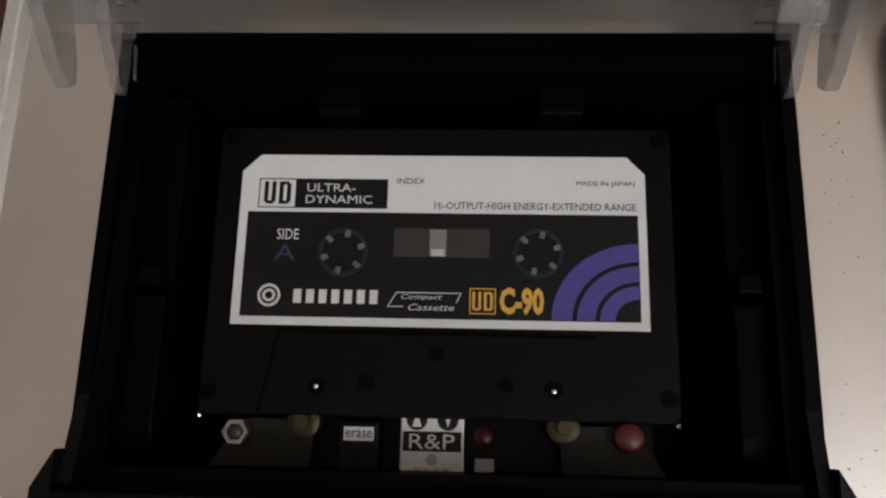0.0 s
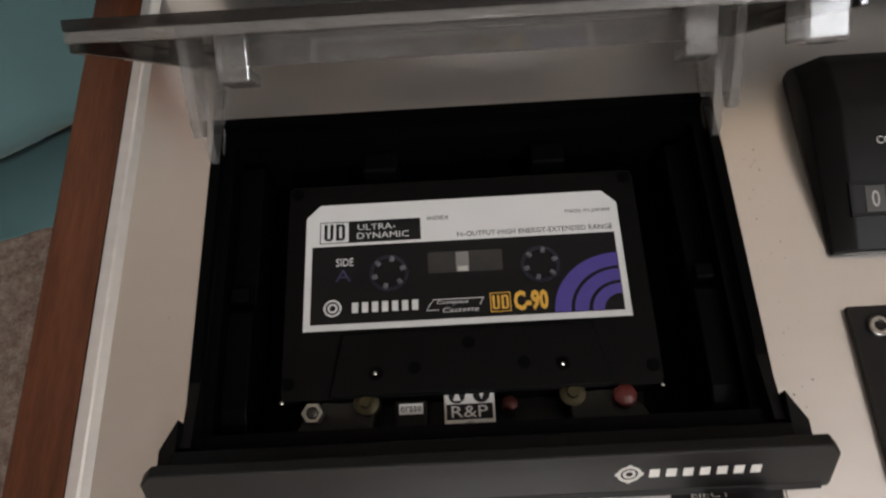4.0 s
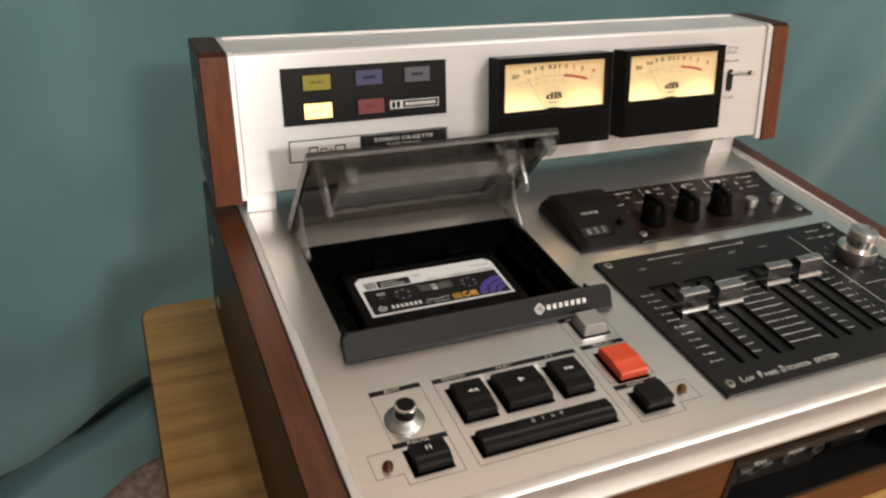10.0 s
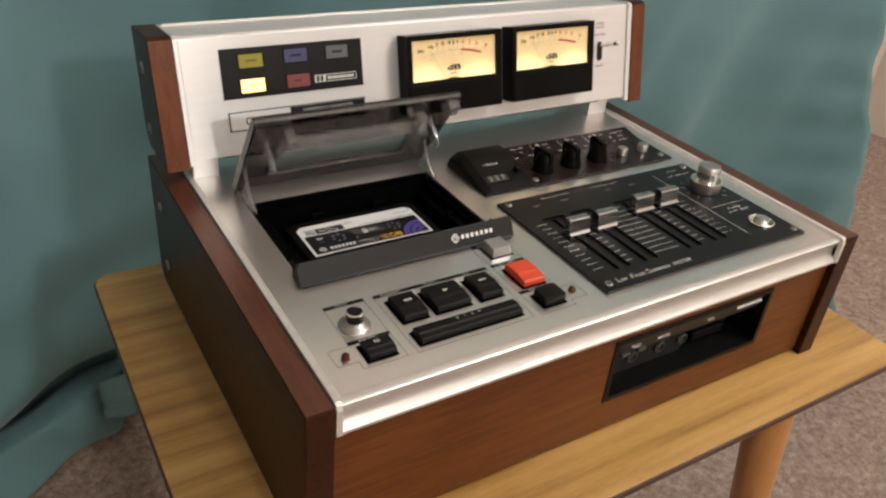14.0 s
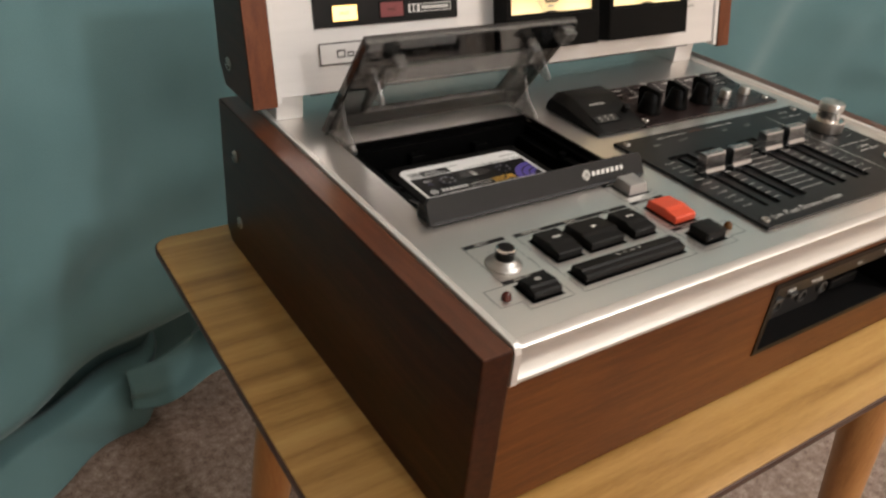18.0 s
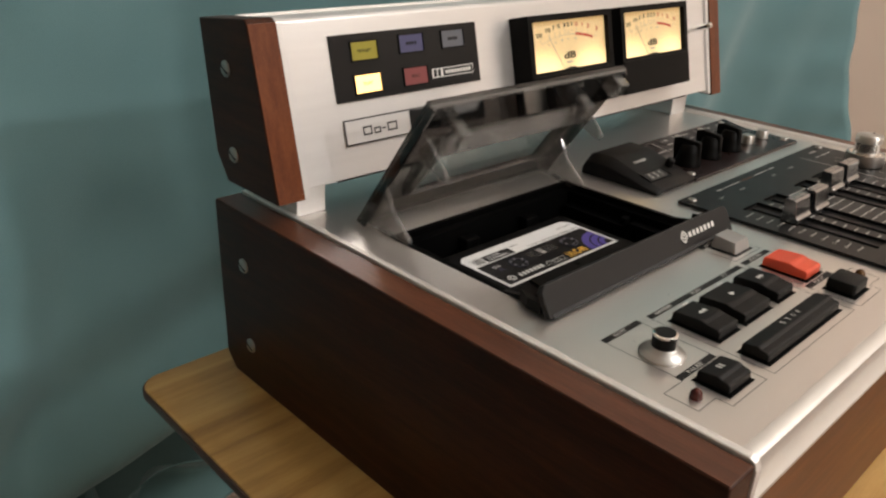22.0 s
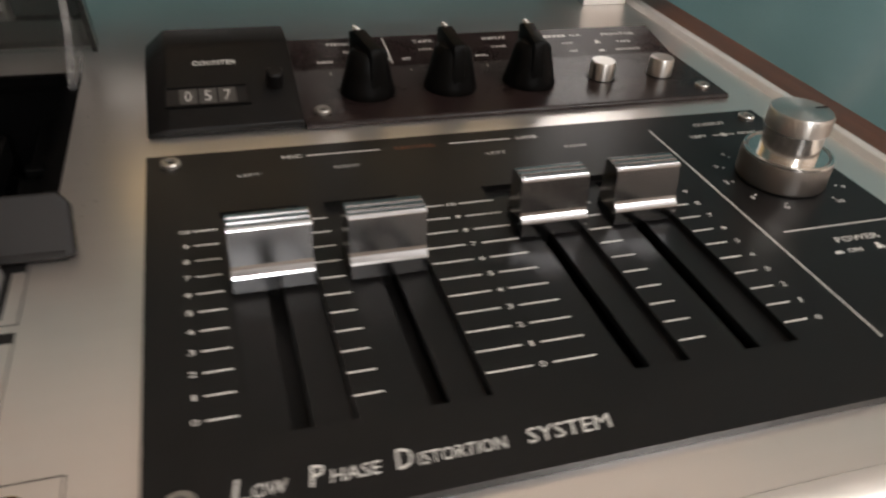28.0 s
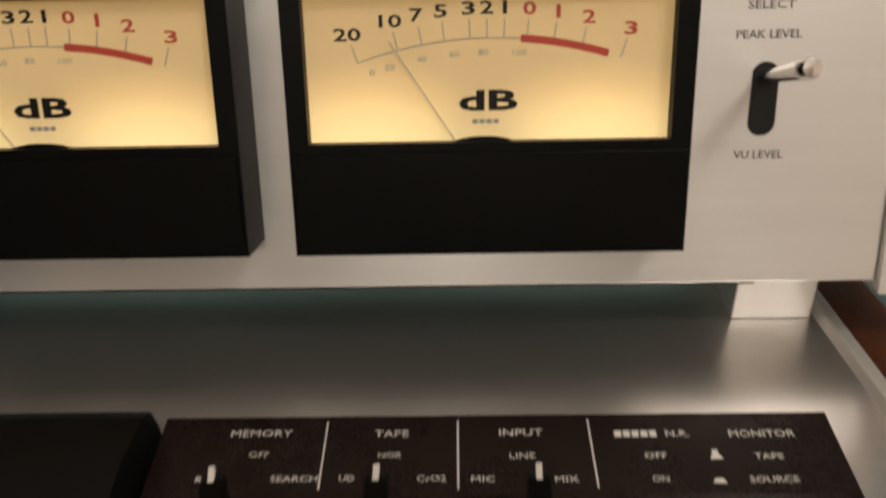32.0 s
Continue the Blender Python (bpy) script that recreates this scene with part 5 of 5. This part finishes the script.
for hx in (77.6, 80.2, 82.8):
    part("solder_pin", lathe([(0.7, -20), (0.7, -14.6), (0.3, -14.2)], hx, 115.6, 10), plain("tinned_pin", (0.20, 0.19, 0.17), 0.35, 0.8), heads, smooth=True)
part("red_cap", lathe([(2.9, -13.2), (2.9, -10.6), (1.8, -9.8), (0.01, -9.8)], 135.2, 123.4, 24), plain("shaded_red_plastic", (0.10, 0.014, 0.012), 0.4), heads, "red plastic cap, darkened for the shade in the well", smooth=True)
BRASS = plain("shaded_brass", (0.060, 0.050, 0.026), 0.45, 0.7, 0.1, 200)
for cx in (68.6, 122.2):
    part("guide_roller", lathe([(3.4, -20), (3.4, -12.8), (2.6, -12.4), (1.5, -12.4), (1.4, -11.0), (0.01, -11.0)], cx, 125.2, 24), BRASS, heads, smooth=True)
part("erase_head", box(76, 84.5, 114.6, 125.4, -21, -12.6, 0.5), BLACK_PLASTIC, heads)
t = part("erase_tag", box(77.2, 83.4, 121.6, 124.4, -12.58, -12.5), PAPER, heads)
printed("erase", 80.3, 123.0, 5.4, 1.5, BLACK_INK, t, -12.48)
rp = part("record_play_head", box(88.8, 102, 113.4, 128.6, -21, -13.4, 0.4), ALU_TRIM, heads, "silver tape head with a printed label")
part("head_tag", box(89.2, 101.6, 113.8, 128.2, -13.38, -13.3), PAPER, rp)
part("tag_band", box(89.4, 101.4, 119.8, 123.8, -13.28, -13.22), BLACK_INK, rp)
printed("R&P", 95.4, 121.8, 9.4, 3.0, PAPER, rp, -13.2)
for cx, turn in ((92.2, 90), (98.6, -90)):
    part("tag_drop", lathe([(2.2, -13.28), (2.2, -13.22)], cx, 126.2, 20), BLACK_INK, rp)
    part("tag_arrow", triangle(cx, 126.2, 3.0, 2.0, turn, -13.2), PAPER, rp)
bars(95.4, 115.6, 7.6, 1.8, 4, GREY_INK, rp, -13.28, FLAT, "maker_name", 0.7)
part("tag_mark", lathe([(1.2, -13.28), (1.2, -13.22)], 95.4, 118.2, 16), GREY_INK, rp)
part("head_screw", lathe([(2.0, -16), (2.0, -11.6), (1.2, -11.0), (0.01, -11.0)], 105.8, 123.0, 20), plain("copper_screw", (0.05, 0.008, 0.007), 0.35, 0.5), heads, smooth=True)
part("head_terminal", box(104.2, 108.2, 114.0, 118.6, -20, -14.5, 0.3), GREY_INK, heads)

# ---------------------------------------------------------------- the cassette
def cassette():
    root = thing("cassette", "dark cassette with a white, black and violet paper label", "cassette", (0, 0, 0))
    def put(name, bm, material, label="", parent=None, smooth=False):
        bm.transform(Matrix.Translation((0, 0, PANEL_Z * 1000)))
        return part(name, bm, material, parent or root, label, lift=False, smooth=smooth)
    T = -12.3
    hubs = ((75.0, 161.3), (117.2, 161.6))
    outline = [(46.0, 189.2), (47.2, 190.2), (144.8, 190.2), (146.2, 189.2), (146.2, 128.0), (145.2, 126.4), (46.8, 126.4), (46.0, 128)]
    shell = put("shell", prism(outline, T - 8.6, T - 0.12, "z", 0.3), SHELL, "dark grey-brown plastic shell")
    head = [(62.6, 143.6), (129.4, 143.6), (132.8, 126.6), (59.2, 126.6)]
    raised = put("raised_head_part", prism(head, T - 0.1, T + 1.5, "z", 0.35), SHELL)
    for x, y, r in ((96.0, 139.6, 1.7), (81.6, 133.4, 1.7), (110.2, 133.4, 1.7), (71.4, 132.4, 1.9), (120.2, 132.6, 1.9)):
        put("guide_hole", lathe([(r, T + 1.51), (r, T + 1.57)], x, y, 24), BLACK_RECESS_SHADE, parent=raised)
    for x in (71.2, 120.2):
        put("guide_pin", lathe([(0.5, T + 1.57), (0.5, T + 1.9), (0.01, T + 2.1)], x, 132.4, 10), CHROME, parent=raised)
    for x, y in ((47.9, 131.0), (143.8, 131.4), (48.6, 187.6), (143.6, 187.6)):
        put("shell_screw", lathe([(1.8, T - 0.1), (1.8, T + 0.02), (0.01, T + 0.02)], x, y, 20), BLACK_RECESS_SHADE, parent=shell)
    for x in (46.6, 145.4):
        put("corner_pin", lathe([(0.6, T - 2), (0.6, T + 0.6), (0.01, T + 0.9)], x, 126.0, 10), CHROME, parent=shell)
    lab = [(51.4, 145.2), (140.5, 145.2), (140.5, 179.6), (136.6, 183.6), (55.4, 183.6), (51.4, 179.6)]
    label = put("label", prism(lab, T - 0.1, T, "z"), PAPER, "white paper label")
    band = put("label_band", box(53.3, 138.7, 147.0, 170.3, T + 0.01, T + 0.04), BLACK_INK, parent=label)
    def ink(name, bm, material, parent=label):
        return put(name, bm, material, parent=parent)
    z1, z2 = T + 0.05, T + 0.015
    def word(body, x0, x1, y0, y1, material, parent=label, z=z1, slant=0.0, bold=0.0):
        ink("lettering", letters(body, (x0 + x1) / 2, (y0 + y1) / 2, x1 - x0, y1 - y0, z, 0.03, 0, slant, bold), material, parent)
    def pair_mark(x0, x1, y0, y1, w, z, material, parent):
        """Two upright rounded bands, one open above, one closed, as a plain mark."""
        gap = (x1 - x0) * 0.12
        mid = (x0 + x1) / 2
        for a, b, shut in ((x0, mid - gap / 2, False), (mid + gap / 2, x1, True)):
            bm = box(a, a + w, y0 + (0 if shut else w * 0.5), y1, z, z + 0.03)
            box(b - w, b, y0 + w * 0.5, y1 - (w * 0.5 if shut else 0), z, z + 0.03, bm=bm)
            box(a + (w if shut else w * 0.5), b - w * 0.5, y0, y0 + w * 0.8, z, z + 0.03, bm=bm)
            if shut:
                box(a + w, b - w * 0.5, y1 - w * 0.8, y1, z, z + 0.03, bm=bm)
            ink("title_mark", bm, material, parent)
    ink("title_box", box(63.6, 84.2, 171.2, 178.0, z2, z2 + 0.02), BLACK_INK)
    ink("title_border", frame_bm(55.4, 84.2, 171.2, 178.0, 0.25, z2 + 0.02, z2 + 0.03), BLACK_INK)
    pair_mark(56.6, 62.6, 172.1, 177.3, 0.95, z2, BLACK_INK, label)
    word("ULTRA-", 66.2, 77.0, 175.0, 176.9, PAPER)
    word("DYNAMIC", 66.0, 80.8, 172.3, 174.2, PAPER)
    word("INDEX", 86.2, 92.4, 177.0, 178.3, BLACK_INK)
    word("MADE IN JAPAN", 125.6, 138.2, 176.6, 178.0, BLACK_INK)
    word("Hi-OUTPUT-HIGH ENERGY-EXTENDED RANGE", 94.6, 138.4, 171.3, 172.9, BLACK_INK)
    word("SIDE", 60.2, 65.0, 164.0, 166.4, PAPER, band)
    word("A", 60.0, 64.4, 159.4, 163.0, plain("dark_violet_ink", (0.05, 0.04, 0.11), 0.5), band)
    for k in range(7):
        x = 65.6 + 2.75 * k
        ink("maker_name", box(x - 0.85, x + 0.85, 150.0, 153.0, z1, z1 + 0.03), PAPER, band)
    bm = bmesh.new()
    for r0, r1, n in ((1.9, 2.5, 20), (0.8, 1.4, 12)):
        for k in range(n):
            own = box(r0, r1, -0.32, 0.32, z1, z1 + 0.03)
            own.transform(Matrix.Translation((59.4, 151.6, 0)) @ Matrix.Rotation(2 * math.pi * k / n, 4, "Z"))
            merged(bm, own)
    ink("round_mark", bm, PAPER, band)
    para = [(85.2, 149.6, 87.0, 152.6), (87.0, 152.6, 100.8, 152.6), (100.8, 152.6, 99.8, 150.6), (85.2, 149.6, 88.4, 149.6)]
    ink("format_mark", lines(para, 0.22, z1, z1 + 0.03), PAPER, band)
    word("Compact", 88.0, 96.8, 150.9, 152.3, PAPER, band, slant=0.3)
    word("Cassette", 89.6, 99.4, 148.8, 150.2, PAPER, band, slant=0.3)
    ink("title_border", frame_bm(102.6, 108.2, 148.2, 153.8, 0.25, z1, z1 + 0.03), YELLOW_INK, band)
    pair_mark(103.2, 107.6, 149.0, 153.0, 0.62, z1, YELLOW_INK, band)
    word("C-90", 109.0, 118.4, 148.1, 154.1, YELLOW_INK, band, bold=0.045)
    for r0, r1 in ((14.2, 18.6), (9.4, 13.2), (5.2, 8.4)):
        n = 14
        ring = [(138.5 - r1 * math.cos(radians(90 * k / n)), 147.2 + 0.9 * r1 * math.sin(radians(90 * k / n))) for k in range(n + 1)]
        ring += [(138.5 - r0 * math.cos(radians(90 * k / n)), 147.2 + 0.9 * r0 * math.sin(radians(90 * k / n))) for k in range(n, -1, -1)]
        ink("violet_arc", prism(ring, z1, z1 + 0.03, "z"), VIOLET_INK, band)
    win = ink("window", box(86.0, 106.8, 160.4, 166.8, z1, z1 + 0.1), plain("smoky_window", (0.05, 0.047, 0.045), 0.2, 0, 0.1, 300), band)
    ink("tape_gap", box(93.8, 97.4, 160.6, 166.6, z1 + 0.1, z1 + 0.14), plain("pale_tape_gap", (0.22, 0.21, 0.20), 0.3), win)
    ink("tape_gap", box(94.2, 97.0, 160.7, 162.2, z1 + 0.15, z1 + 0.17), plain("bright_tape_gap", (0.55, 0.54, 0.5), 0.3), win)
    for cx, cy in hubs:
        hub = ink("hub", lathe([(6.2, z1), (6.2, z1 + 0.05)], cx, cy, 40), BLACK_INK, band)
        ring = bmesh.new()
        loops = [[ring.verts.new((cx + r * math.cos(2 * math.pi * k / 40), cy + r * math.sin(2 * math.pi * k / 40), z)) for k in range(40)]
                 for r, z in ((4.5, z1 + 0.06), (5.4, z1 + 0.06), (5.4, z1 + 0.4), (4.5, z1 + 0.4))]
        for a, b in zip(loops, loops[1:] + loops[:1]):
            for k in range(40):
                ring.faces.new((a[k], a[(k + 1) % 40], b[(k + 1) % 40], b[k]))
        ink("hub_ring", ring, plain("blue_grey_hub", (0.016, 0.016, 0.030), 0.35), hub)
        for k in range(6):
            own = box(3.4, 4.9, -0.55, 0.55, z1 + 0.06, z1 + 0.8, 0.12)
            own.transform(Matrix.Translation((cx, cy, 0)) @ Matrix.Rotation(math.pi / 3 * k + 0.3, 4, "Z"))
            ink("hub_tooth", own, plain("grey_hub_tooth", (0.15, 0.15, 0.165), 0.3), hub)
    return root


cassette()
